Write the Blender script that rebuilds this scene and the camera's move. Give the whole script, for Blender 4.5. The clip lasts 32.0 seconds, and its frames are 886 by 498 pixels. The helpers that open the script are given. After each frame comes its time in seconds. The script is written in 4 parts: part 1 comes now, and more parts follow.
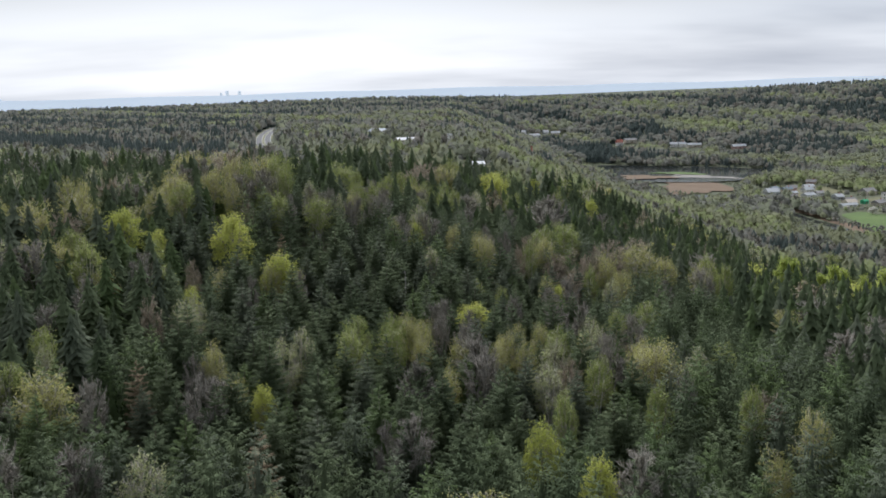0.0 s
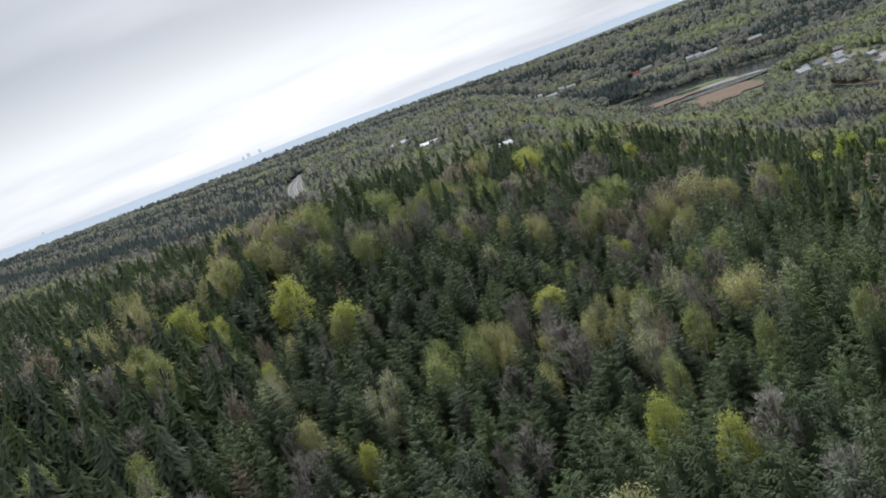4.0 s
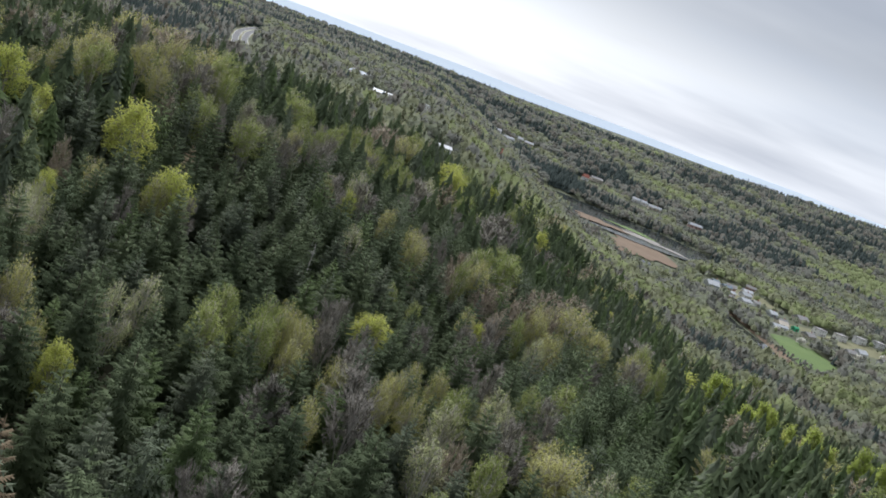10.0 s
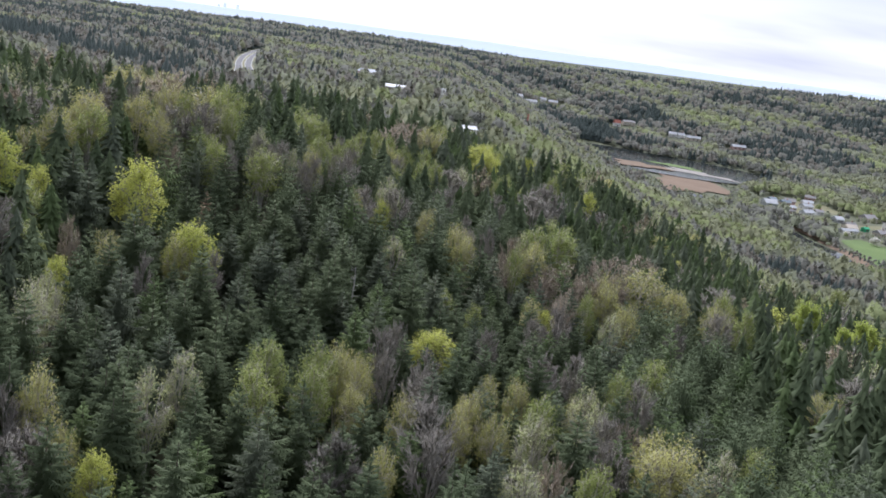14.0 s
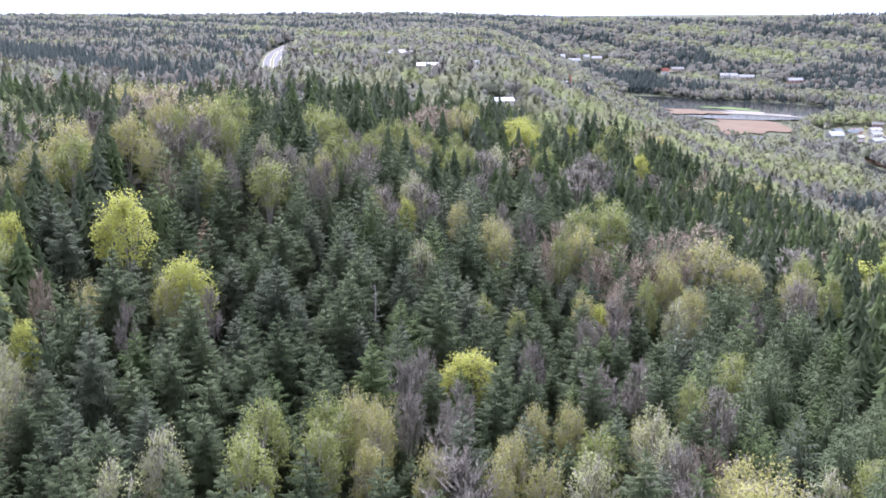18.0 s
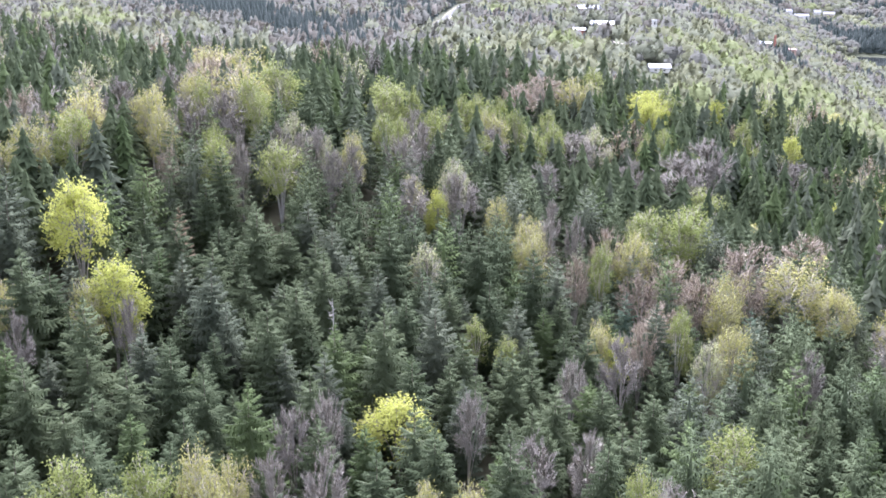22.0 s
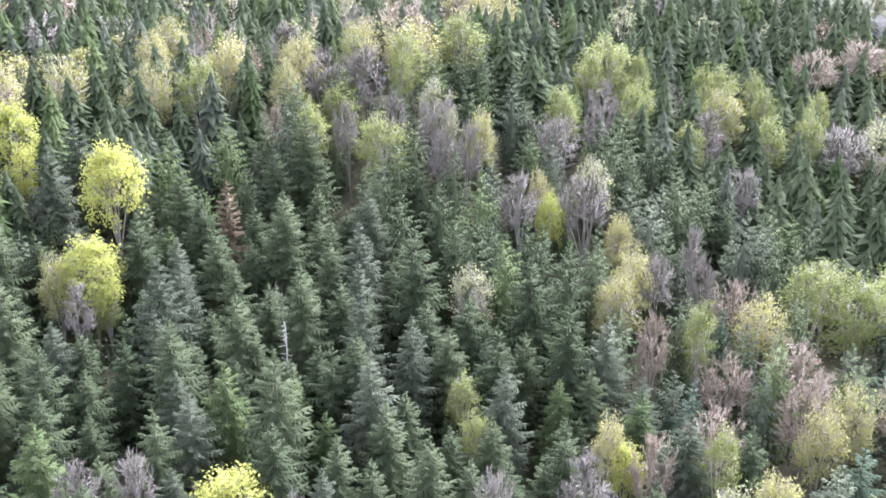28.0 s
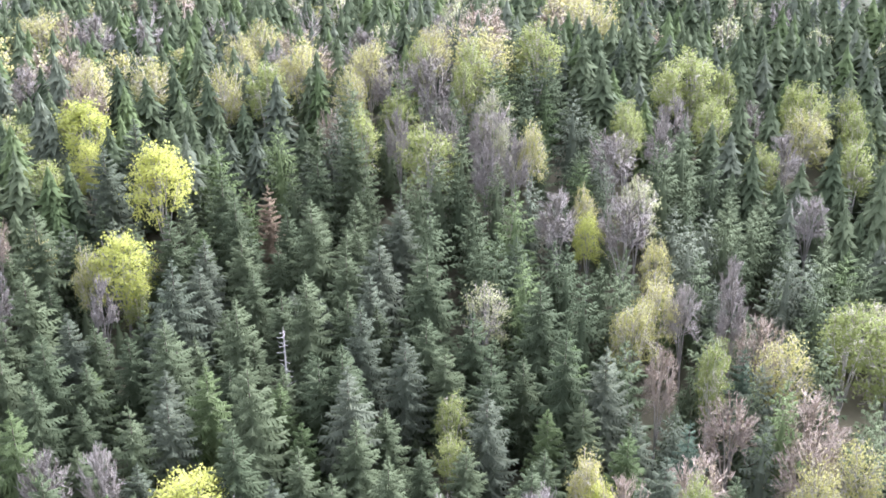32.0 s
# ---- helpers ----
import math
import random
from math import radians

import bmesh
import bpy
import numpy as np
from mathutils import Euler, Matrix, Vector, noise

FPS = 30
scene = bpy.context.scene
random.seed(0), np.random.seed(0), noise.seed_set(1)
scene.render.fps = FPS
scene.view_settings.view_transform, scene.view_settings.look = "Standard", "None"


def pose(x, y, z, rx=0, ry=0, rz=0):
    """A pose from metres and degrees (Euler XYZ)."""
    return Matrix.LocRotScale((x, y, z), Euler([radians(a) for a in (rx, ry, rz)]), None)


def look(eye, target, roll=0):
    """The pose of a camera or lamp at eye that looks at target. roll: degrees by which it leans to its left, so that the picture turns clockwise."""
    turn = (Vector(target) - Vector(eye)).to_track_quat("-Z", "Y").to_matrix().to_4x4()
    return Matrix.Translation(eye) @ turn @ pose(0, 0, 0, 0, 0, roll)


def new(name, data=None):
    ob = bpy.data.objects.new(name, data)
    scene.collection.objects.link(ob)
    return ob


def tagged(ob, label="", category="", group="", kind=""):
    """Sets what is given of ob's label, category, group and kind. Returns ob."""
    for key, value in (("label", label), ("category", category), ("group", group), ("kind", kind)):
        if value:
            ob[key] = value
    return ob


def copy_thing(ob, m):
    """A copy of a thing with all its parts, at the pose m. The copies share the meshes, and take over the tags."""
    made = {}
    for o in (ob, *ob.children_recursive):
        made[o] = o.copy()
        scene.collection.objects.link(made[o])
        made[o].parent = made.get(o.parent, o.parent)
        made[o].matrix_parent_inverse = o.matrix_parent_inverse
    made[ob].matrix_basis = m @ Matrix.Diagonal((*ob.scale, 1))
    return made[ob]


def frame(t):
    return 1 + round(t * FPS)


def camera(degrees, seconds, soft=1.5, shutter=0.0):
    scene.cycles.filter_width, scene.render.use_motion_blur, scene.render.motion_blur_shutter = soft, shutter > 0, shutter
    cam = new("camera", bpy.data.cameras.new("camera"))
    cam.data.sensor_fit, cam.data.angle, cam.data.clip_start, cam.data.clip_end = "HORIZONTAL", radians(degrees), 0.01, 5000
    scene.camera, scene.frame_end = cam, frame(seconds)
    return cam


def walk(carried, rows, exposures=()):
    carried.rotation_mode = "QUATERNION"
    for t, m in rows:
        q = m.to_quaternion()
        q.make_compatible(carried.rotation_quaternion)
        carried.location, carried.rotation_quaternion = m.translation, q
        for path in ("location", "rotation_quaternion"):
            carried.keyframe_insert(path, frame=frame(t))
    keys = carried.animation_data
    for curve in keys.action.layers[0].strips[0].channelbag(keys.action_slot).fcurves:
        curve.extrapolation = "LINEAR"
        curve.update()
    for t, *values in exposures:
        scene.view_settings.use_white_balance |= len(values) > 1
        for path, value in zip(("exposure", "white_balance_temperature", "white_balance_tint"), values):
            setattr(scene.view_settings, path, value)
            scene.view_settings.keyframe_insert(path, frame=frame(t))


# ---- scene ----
# Rows: seconds, x, y, z, heading to the left, pitch, roll.
PATH = [
    (0.0, 0.16, -0.05, 0.24, -0.03, -8.93, -1.64),
    (0.5, 0.63, 0.34, 0.46, 0.97, -8.89, -7.49),
    (1.0, 1.05, 0.81, 0.59, 1.80, -8.62, -12.41),
    (1.5, 1.42, 1.42, 0.71, 2.50, -8.35, -16.64),
    (2.0, 1.65, 2.26, 0.91, 3.09, -8.17, -20.23),
    (2.5, 1.76, 3.31, 1.15, 3.60, -8.05, -23.26),
    (4.5, 1.75, 10.34, 1.33, 3.00, -9.14, -17.32),
    (5.0, 1.60, 12.80, 1.34, 2.08, -9.49, -11.85),
    (5.5, 1.45, 15.46, 1.36, 1.20, -9.77, -6.97),
    (6.0, 1.25, 18.33, 1.35, 0.39, -9.93, -2.49),
    (6.5, 1.11, 21.43, 1.32, -0.37, -10.06, 1.54),
    (7.0, 0.90, 24.79, 1.16, -1.09, -10.10, 5.23),
    (7.5, 0.62, 28.36, 0.92, -1.76, -10.10, 8.52),
    (8.0, 0.52, 31.94, 0.74, -2.34, -10.09, 11.45),
    (8.5, 0.52, 35.40, 0.64, -2.86, -10.07, 14.15),
    (9.0, 0.50, 38.77, 0.51, -3.35, -10.01, 16.60),
    (9.5, 0.41, 42.21, 0.32, -3.81, -9.95, 18.77),
    (10.0, 0.25, 45.76, 0.06, -4.24, -9.88, 20.73),
    (10.5, 0.12, 49.29, -0.28, -4.62, -9.80, 22.48),
    (11.0, 0.11, 52.54, -0.49, -4.99, -9.73, 24.11),
    (11.5, 0.15, 55.29, -0.43, -5.31, -9.73, 25.54),
    (11.7, 0.15, 55.29, -0.43, -5.31, -9.73, 25.54),
    (12.0, 0.17, 57.28, -0.15, -4.63, -10.23, 21.69),
    (12.5, 0.40, 58.71, 0.24, -3.67, -10.76, 16.84),
    (13.0, 0.70, 59.96, 0.68, -2.87, -11.17, 13.02),
    (13.5, 0.98, 61.24, 1.07, -2.25, -11.47, 10.06),
    (14.0, 1.11, 62.51, 1.40, -1.73, -11.69, 7.78),
    (14.5, 1.15, 63.58, 1.58, -1.31, -11.81, 5.99),
    (14.7, 1.11, 63.98, 1.59, -1.12, -11.82, 5.12),
    (14.8, 1.16, 64.12, 1.61, -0.54, -11.88, 2.48),
    (14.9, 1.18, 64.30, 1.63, -0.09, -11.92, 0.42),
    (15.0, 1.16, 64.50, 1.63, -0.03, -11.93, 0.14),
    (15.5, 1.21, 65.66, 1.49, 0.05, -11.94, -0.33),
    (17.5, 5.03, 86.08, 1.64, 1.05, -13.14, 0.20),
    (18.0, 7.90, 90.20, 1.90, 1.84, -13.47, 0.26),
    (18.5, 11.26, 94.10, 2.24, 2.82, -13.79, 0.28),
    (19.0, 15.19, 97.76, 2.71, 4.02, -14.12, 0.27),
    (19.5, 19.70, 101.36, 3.32, 5.43, -14.46, 0.30),
    (20.0, 24.65, 105.13, 3.89, 7.03, -14.77, 0.31),
    (20.5, 29.87, 109.37, 4.27, 8.79, -15.11, 0.26),
    (21.0, 35.15, 114.23, 4.56, 10.70, -15.47, 0.33),
    (21.5, 40.37, 119.61, 4.97, 12.72, -15.84, 0.33),
    (22.0, 45.33, 125.21, 5.55, 14.79, -16.29, 0.35),
    (22.5, 50.06, 130.96, 6.23, 16.98, -16.80, 0.42),
    (23.0, 54.59, 137.00, 6.82, 19.19, -17.32, 0.38),
    (23.5, 58.78, 143.33, 7.12, 21.45, -17.79, 0.34),
    (24.0, 62.62, 149.96, 7.22, 23.75, -18.25, 0.25),
    (24.5, 66.09, 156.68, 7.21, 26.08, -18.66, 0.14),
    (25.0, 69.31, 163.33, 7.30, 28.49, -19.13, 0.04),
    (25.5, 72.53, 169.84, 7.66, 30.96, -19.68, -0.06),
    (27.5, 88.92, 188.88, 13.52, 42.00, -21.86, 0.34),
    (28.0, 91.06, 191.29, 13.85, 43.41, -21.90, 0.19),
    (28.5, 93.00, 193.59, 14.13, 44.75, -21.93, 0.07),
    (29.0, 94.87, 195.90, 14.34, 46.07, -21.92, 0.01),
    (29.5, 96.66, 198.28, 14.52, 47.39, -21.93, -0.07),
    (30.0, 98.40, 200.74, 14.72, 48.71, -21.93, -0.13),
    (30.5, 100.15, 203.35, 14.98, 50.05, -21.95, -0.22),
    (31.0, 101.87, 205.92, 15.29, 51.38, -21.99, -0.31),
    (31.5, 103.56, 208.44, 15.63, 52.75, -22.03, -0.46),
    (32.0, 105.24, 210.93, 15.96, 54.10, -22.04, -0.49),
]


def way_of(heading, pitch):
    a, b = radians(heading), radians(pitch)
    return Vector((-math.sin(a) * math.cos(b), math.cos(a) * math.cos(b), math.sin(b)))


cam = camera(47.07, 32.0, soft=1.75)
walk(cam, [(t, look(Vector((x, y, z)), Vector((x, y, z)) + way_of(yaw, pitch), roll))
           for t, x, y, z, yaw, pitch, roll in PATH],
     exposures=[(t, stops, 5850 if t < 13 else 5650 if t < 17 else 5460, 11 if t < 13 else 18 if t < 17 else 27) for t, stops in ((0.0, 0.0), (2.5, 0.0), (6.0, 0.05), (9.0, 0.17), (12.0, 0.22), (14.5, 0.56), (16.0, 0.86), (18.0, 1.31), (19.0, 1.46),
                                                     (23.0, 1.88), (25.0, 2.02), (28.0, 2.08), (32.0, 2.06))])

# ---- light: a broken cloud deck with the sun low behind it, ahead of the camera ----
SUN_ELEVATION, SUN_AZIMUTH = radians(46), radians(-10)
world = bpy.data.worlds.new("sky")
scene.world = world
world.use_nodes = True
wn, wl = world.node_tree.nodes, world.node_tree.links
wn.clear()
w_out, w_bg = wn.new("ShaderNodeOutputWorld"), wn.new("ShaderNodeBackground")
w_sky, w_co = wn.new("ShaderNodeTexSky"), wn.new("ShaderNodeTexCoord")
w_sky.sky_type, w_sky.sun_disc = "NISHITA", False
w_sky.sun_elevation, w_sky.sun_rotation = SUN_ELEVATION, SUN_AZIMUTH
w_sky.air_density, w_sky.dust_density, w_sky.ozone_density = 1.0, 3.0, 1.0
w_sep = wn.new("ShaderNodeSeparateXYZ")
wl.new(w_co.outputs["Generated"], w_sep.inputs[0])


def w_math(op, a, b=None):
    n = wn.new("ShaderNodeMath")
    n.operation = op
    for k, v in enumerate((a, b)):
        if v is None:
            continue
        if isinstance(v, (int, float)):
            n.inputs[k].default_value = v
        else:
            wl.new(v, n.inputs[k])
    return n.outputs[0]


lift = w_math("ADD", w_math("MAXIMUM", w_sep.outputs[2], 0.0), 0.14)
w_plane = wn.new("ShaderNodeCombineXYZ")
wl.new(w_math("DIVIDE", w_sep.outputs[0], lift), w_plane.inputs[0])
wl.new(w_math("MULTIPLY", w_math("DIVIDE", w_sep.outputs[1], lift), 1.5), w_plane.inputs[1])
w_noise = wn.new("ShaderNodeTexNoise")
w_noise.inputs["Scale"].default_value, w_noise.inputs["Detail"].default_value = 0.42, 4.0
w_noise.inputs["Roughness"].default_value = 0.5
wl.new(w_plane.outputs[0], w_noise.inputs["Vector"])
w_ramp = wn.new("ShaderNodeValToRGB")
w_ramp.color_ramp.elements[0].position, w_ramp.color_ramp.elements[0].color = 0.34, (4.1, 4.3, 4.65, 1)
w_ramp.color_ramp.elements[1].position, w_ramp.color_ramp.elements[1].color = 0.62, (7.3, 7.3, 7.25, 1)
wl.new(w_noise.outputs["Fac"], w_ramp.inputs[0])
# thin cloud lets the sun's side of the sky through as a bright veil
w_dir = wn.new("ShaderNodeVectorMath")
w_dir.operation = "DOT_PRODUCT"
wl.new(w_co.outputs["Generated"], w_dir.inputs[0])
w_dir.inputs[1].default_value = (math.sin(SUN_AZIMUTH) * math.cos(radians(12)), math.cos(SUN_AZIMUTH) * math.cos(radians(12)),
                                 math.sin(radians(12)))
w_veil = w_math("POWER", w_math("MAXIMUM", w_dir.outputs["Value"], 0.0), 14.0)
w_mix = wn.new("ShaderNodeMixRGB")
w_mix.blend_type = "ADD"
wl.new(w_ramp.outputs[0], w_mix.inputs[1])
w_mix.inputs[2].default_value = (3.4, 3.2, 2.8, 1)
wl.new(w_veil, w_mix.inputs[0])
w_cover = wn.new("ShaderNodeMixRGB")
w_cover.inputs[0].default_value = 0.86
wl.new(w_sky.outputs[0], w_cover.inputs[1])
wl.new(w_mix.outputs[0], w_cover.inputs[2])
# the deck is thicker, and greyer, overhead than near the horizon
w_thick = wn.new("ShaderNodeMapRange")
w_thick.interpolation_type = "SMOOTHSTEP"
wl.new(w_math("ADD", w_sep.outputs[2], w_math("MULTIPLY", w_noise.outputs["Fac"], 0.16)), w_thick.inputs["Value"])
for socket, value in (("From Min", 0.125), ("From Max", 0.21), ("To Min", 1.0), ("To Max", 0.63)):
    w_thick.inputs[socket].default_value = value
w_dim = wn.new("ShaderNodeVectorMath")
w_dim.operation = "SCALE"
wl.new(w_cover.outputs[0], w_dim.inputs[0])
wl.new(w_thick.outputs["Result"], w_dim.inputs["Scale"])
wl.new(w_dim.outputs[0], w_bg.inputs["Color"])
w_bg.inputs["Strength"].default_value = 0.125
wl.new(w_bg.outputs[0], w_out.inputs["Surface"])

sun = new("sun", bpy.data.lights.new("sun", "SUN"))
sun.data.energy, sun.data.angle, sun.data.color = 4.2, radians(50), (1.0, 0.96, 0.9)
sun.matrix_world = look((0, 0, 500), (-500 * math.sin(SUN_AZIMUTH) * math.cos(SUN_ELEVATION),
                                      -500 * math.cos(SUN_AZIMUTH) * math.cos(SUN_ELEVATION), 500 - 500 * math.sin(SUN_ELEVATION)))


# ---- materials ----
def material(name, low, high, scale=2.0, rough=0.85, vary="object", bump=0.3, fine=18.0, translucent=0.0, metal=0.0, relief=0.1):
    """Two colours mixed by coarse and fine noise; vary: whether each object, island or the stored tint shifts the mix."""
    m = bpy.data.materials.new(name)
    m.use_nodes = True
    n, l = m.node_tree.nodes, m.node_tree.links
    n.clear()
    out, bsdf = n.new("ShaderNodeOutputMaterial"), n.new("ShaderNodeBsdfPrincipled")
    co, big, small = n.new("ShaderNodeTexCoord"), n.new("ShaderNodeTexNoise"), n.new("ShaderNodeTexNoise")
    big.inputs["Scale"].default_value, small.inputs["Scale"].default_value = scale, fine
    big.inputs["Detail"].default_value = small.inputs["Detail"].default_value = 4.0
    l.new(co.outputs["Object"], big.inputs["Vector"])
    l.new(co.outputs["Object"], small.inputs["Vector"])
    add = n.new("ShaderNodeMath")
    add.operation = "MULTIPLY_ADD"
    add.inputs[1].default_value = 0.45
    l.new(small.outputs["Fac"], add.inputs[0])
    half = n.new("ShaderNodeMath")
    half.operation = "MULTIPLY_ADD"
    half.inputs[1].default_value, half.inputs[2].default_value = 0.75, -0.10
    l.new(big.outputs["Fac"], half.inputs[0])
    l.new(half.outputs[0], add.inputs[2])
    fac = add.outputs[0]
    if vary != "none":
        if vary == "object":
            src = n.new("ShaderNodeObjectInfo").outputs["Random"]
        elif vary == "island":
            src = n.new("ShaderNodeNewGeometry").outputs["Random Per Island"]
        else:
            at = n.new("ShaderNodeAttribute")
            at.attribute_name = "tint"
            src = at.outputs["Fac"]
        mix = n.new("ShaderNodeMath")
        mix.operation = "MULTIPLY_ADD"
        mix.inputs[1].default_value = 0.55
        l.new(src, mix.inputs[0])
        low_part = n.new("ShaderNodeMath")
        low_part.operation = "MULTIPLY"
        low_part.inputs[1].default_value = 0.55
        l.new(fac, low_part.inputs[0])
        l.new(low_part.outputs[0], mix.inputs[2])
        fac = mix.outputs[0]
    ramp = n.new("ShaderNodeMixRGB")
    ramp.inputs[1].default_value, ramp.inputs[2].default_value = (*low, 1), (*high, 1)
    clampn = n.new("ShaderNodeClamp")
    l.new(fac, clampn.inputs[0])
    l.new(clampn.outputs[0], ramp.inputs[0])
    l.new(ramp.outputs[0], bsdf.inputs["Base Color"])
    bsdf.inputs["Roughness"].default_value, bsdf.inputs["Metallic"].default_value = rough, metal
    bsdf.inputs["Specular IOR Level"].default_value = 0.06 if translucent else 0.25
    if bump:
        bm = n.new("ShaderNodeBump")
        bm.inputs["Strength"].default_value, bm.inputs["Distance"].default_value = bump, relief
        l.new(small.outputs["Fac"], bm.inputs["Height"])
        l.new(bm.outputs[0], bsdf.inputs["Normal"])
    if translucent:
        tr, both = n.new("ShaderNodeBsdfTranslucent"), n.new("ShaderNodeMixShader")
        both.inputs[0].default_value = translucent
        l.new(ramp.outputs[0], tr.inputs["Color"])
        l.new(bsdf.outputs[0], both.inputs[1])
        l.new(tr.outputs[0], both.inputs[2])
        l.new(both.outputs[0], out.inputs["Surface"])
    else:
        l.new(bsdf.outputs[0], out.inputs["Surface"])
    return m


LEAF = {  # low and high base colours of foliage
    "spruce": ((0.054, 0.076, 0.040), (0.140, 0.171, 0.090)),
    "grey_spruce": ((0.070, 0.090, 0.058), (0.168, 0.190, 0.126)),
    "green_spruce": ((0.060, 0.092, 0.038), (0.155, 0.202, 0.084)),
    "pine": ((0.052, 0.084, 0.058), (0.14, 0.190, 0.125)),
    "dead": ((0.155, 0.122, 0.078), (0.27, 0.215, 0.140)),
    "maple": ((0.33, 0.37, 0.085), (0.55, 0.57, 0.15)),
    "lime": ((0.19, 0.232, 0.072), (0.345, 0.385, 0.132)),
    "fresh": ((0.27, 0.34, 0.07), (0.47, 0.53, 0.14)),
    "olive": ((0.28, 0.29, 0.10), (0.51, 0.49, 0.19)),
    "willow": ((0.25, 0.28, 0.13), (0.45, 0.47, 0.24)),
    "brown": ((0.27, 0.24, 0.14), (0.46, 0.405, 0.245)),
}
TWIG = {
    "bare": ((0.185, 0.170, 0.145), (0.36, 0.332, 0.285)),
    "brown": ((0.230, 0.192, 0.148), (0.43, 0.365, 0.285)),
    "pale": ((0.29, 0.275, 0.225), (0.54, 0.50, 0.42)),
    "lichen": ((0.105, 0.128, 0.07), (0.24, 0.27, 0.155)),
}
LEAF_MAT = {k: material(k + "_foliage", *c, scale=0.35, fine=6.0, translucent=0.32, bump=0.0) for k, c in LEAF.items()}
LEAF_TINT = {k: material(k + "_foliage_far", *c, scale=0.02, fine=1.5, vary="tint", translucent=0.2, bump=0.0) for k, c in LEAF.items()}
DISTANT = {  # whole crowns: shade of their gaps and cool distance haze mixed into the colours
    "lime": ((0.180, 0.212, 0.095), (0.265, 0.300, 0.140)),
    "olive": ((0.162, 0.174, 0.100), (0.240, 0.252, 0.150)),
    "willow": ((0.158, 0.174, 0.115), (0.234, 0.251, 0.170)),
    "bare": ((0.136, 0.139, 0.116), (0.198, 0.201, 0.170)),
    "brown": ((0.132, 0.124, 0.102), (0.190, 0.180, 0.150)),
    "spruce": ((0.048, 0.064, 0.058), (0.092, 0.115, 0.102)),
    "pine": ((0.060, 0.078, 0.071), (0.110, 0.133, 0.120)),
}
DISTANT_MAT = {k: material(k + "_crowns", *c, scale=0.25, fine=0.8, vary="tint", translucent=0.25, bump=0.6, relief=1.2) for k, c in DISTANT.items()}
TWIG_MAT = {k: material(k + "_twigs", *c, scale=0.5, fine=9.0, bump=0.0) for k, c in TWIG.items()}
TWIG_TINT = {k: material(k + "_twigs_far", *c, scale=0.02, fine=1.5, vary="tint", bump=0.0) for k, c in TWIG.items()}
BARK = material("spruce_bark", (0.09, 0.07, 0.055), (0.20, 0.16, 0.13), scale=1.5, fine=14)
BARK_PALE = material("pale_bark", (0.30, 0.28, 0.24), (0.62, 0.60, 0.55), scale=1.2, fine=9)
BARK_GREY = material("grey_bark", (0.19, 0.175, 0.15), (0.40, 0.375, 0.33), scale=1.2, fine=11)


# ---- the lie of the land ----
def smooth(a, b, v):
    u = np.clip((v - a) / (b - a), 0, 1)
    return u * u * (3 - 2 * u)


def larger(a, b, k=6.0):
    return 0.5 * (a + b + np.sqrt((a - b) ** 2 + k * k))


def wave(x, y, size, seed):
    """Cheap rolling relief, -1 to 1."""
    a = np.sin(x / size + seed) * np.cos(y / (size * 1.3) - 2.1 * seed)
    b = np.sin((x + 0.7 * y) / (size * 0.61) + 1.7 * seed)
    return 0.6 * a + 0.4 * b


WATER = -119.0


def in_lake(x, y):
    """Positive inside the lake, in metres or so from its shore."""
    u, v = x - 290, y - 1365
    a = -0.637
    s, c = math.sin(a), math.cos(a)
    p, q = u * c + v * s, -u * s + v * c
    edge = 14 * np.sin(p / 31.0) + 9 * np.sin(p / 13.0 + 1.0)
    return np.minimum(150 - np.abs(p), 98 - np.abs(q) + edge)


def land(x, y):
    x, y = np.asarray(x, float), np.asarray(y, float)
    X, Y = np.clip(x / 100, -0.85, 3.0), np.clip((y - 300) / 100, -1.6, 3.2)
    hill = -64.05 - 21.67 * X + 5.68 * Y + 5.42 * X * X - 11.46 * X * Y + 1.68 * Y * Y
    hill = -larger(-hill, 44.0 + 0 * hill)
    valley = -51 - 70 * smooth(0, 240, x) - 60 * (1 - smooth(430, 580, y)) + 1.5 * wave(x, y, 60, 2.0)
    z = larger(hill, valley)
    z = z + 1.2 * wave(x, y, 23, 0.7) + 4.5 * np.exp(-((y - 342) / 32) ** 2) * smooth(-110, -70, x) * (1 - smooth(70, 120, x))
    r = np.hypot(x, y - 60)
    # wooded hills close the valley, higher towards the right
    rise = smooth(1450, 2500, y + 0.25 * x + 60 * wave(x, y, 210, 1.3))
    top = -34 + 9 * wave(x, y, 330, 3.1) + 14 * smooth(200, 1100, x)
    z = z * (1 - rise) + top * rise
    far = smooth(2500, 4300, r)
    z = z * (1 - far) + (-30 + 16 * far) * far
    lake = in_lake(x, y)
    z = np.where(lake > -25, z * (1 - smooth(-25, 3, lake)) + (WATER - 2.0) * smooth(-25, 3, lake), z)
    return z


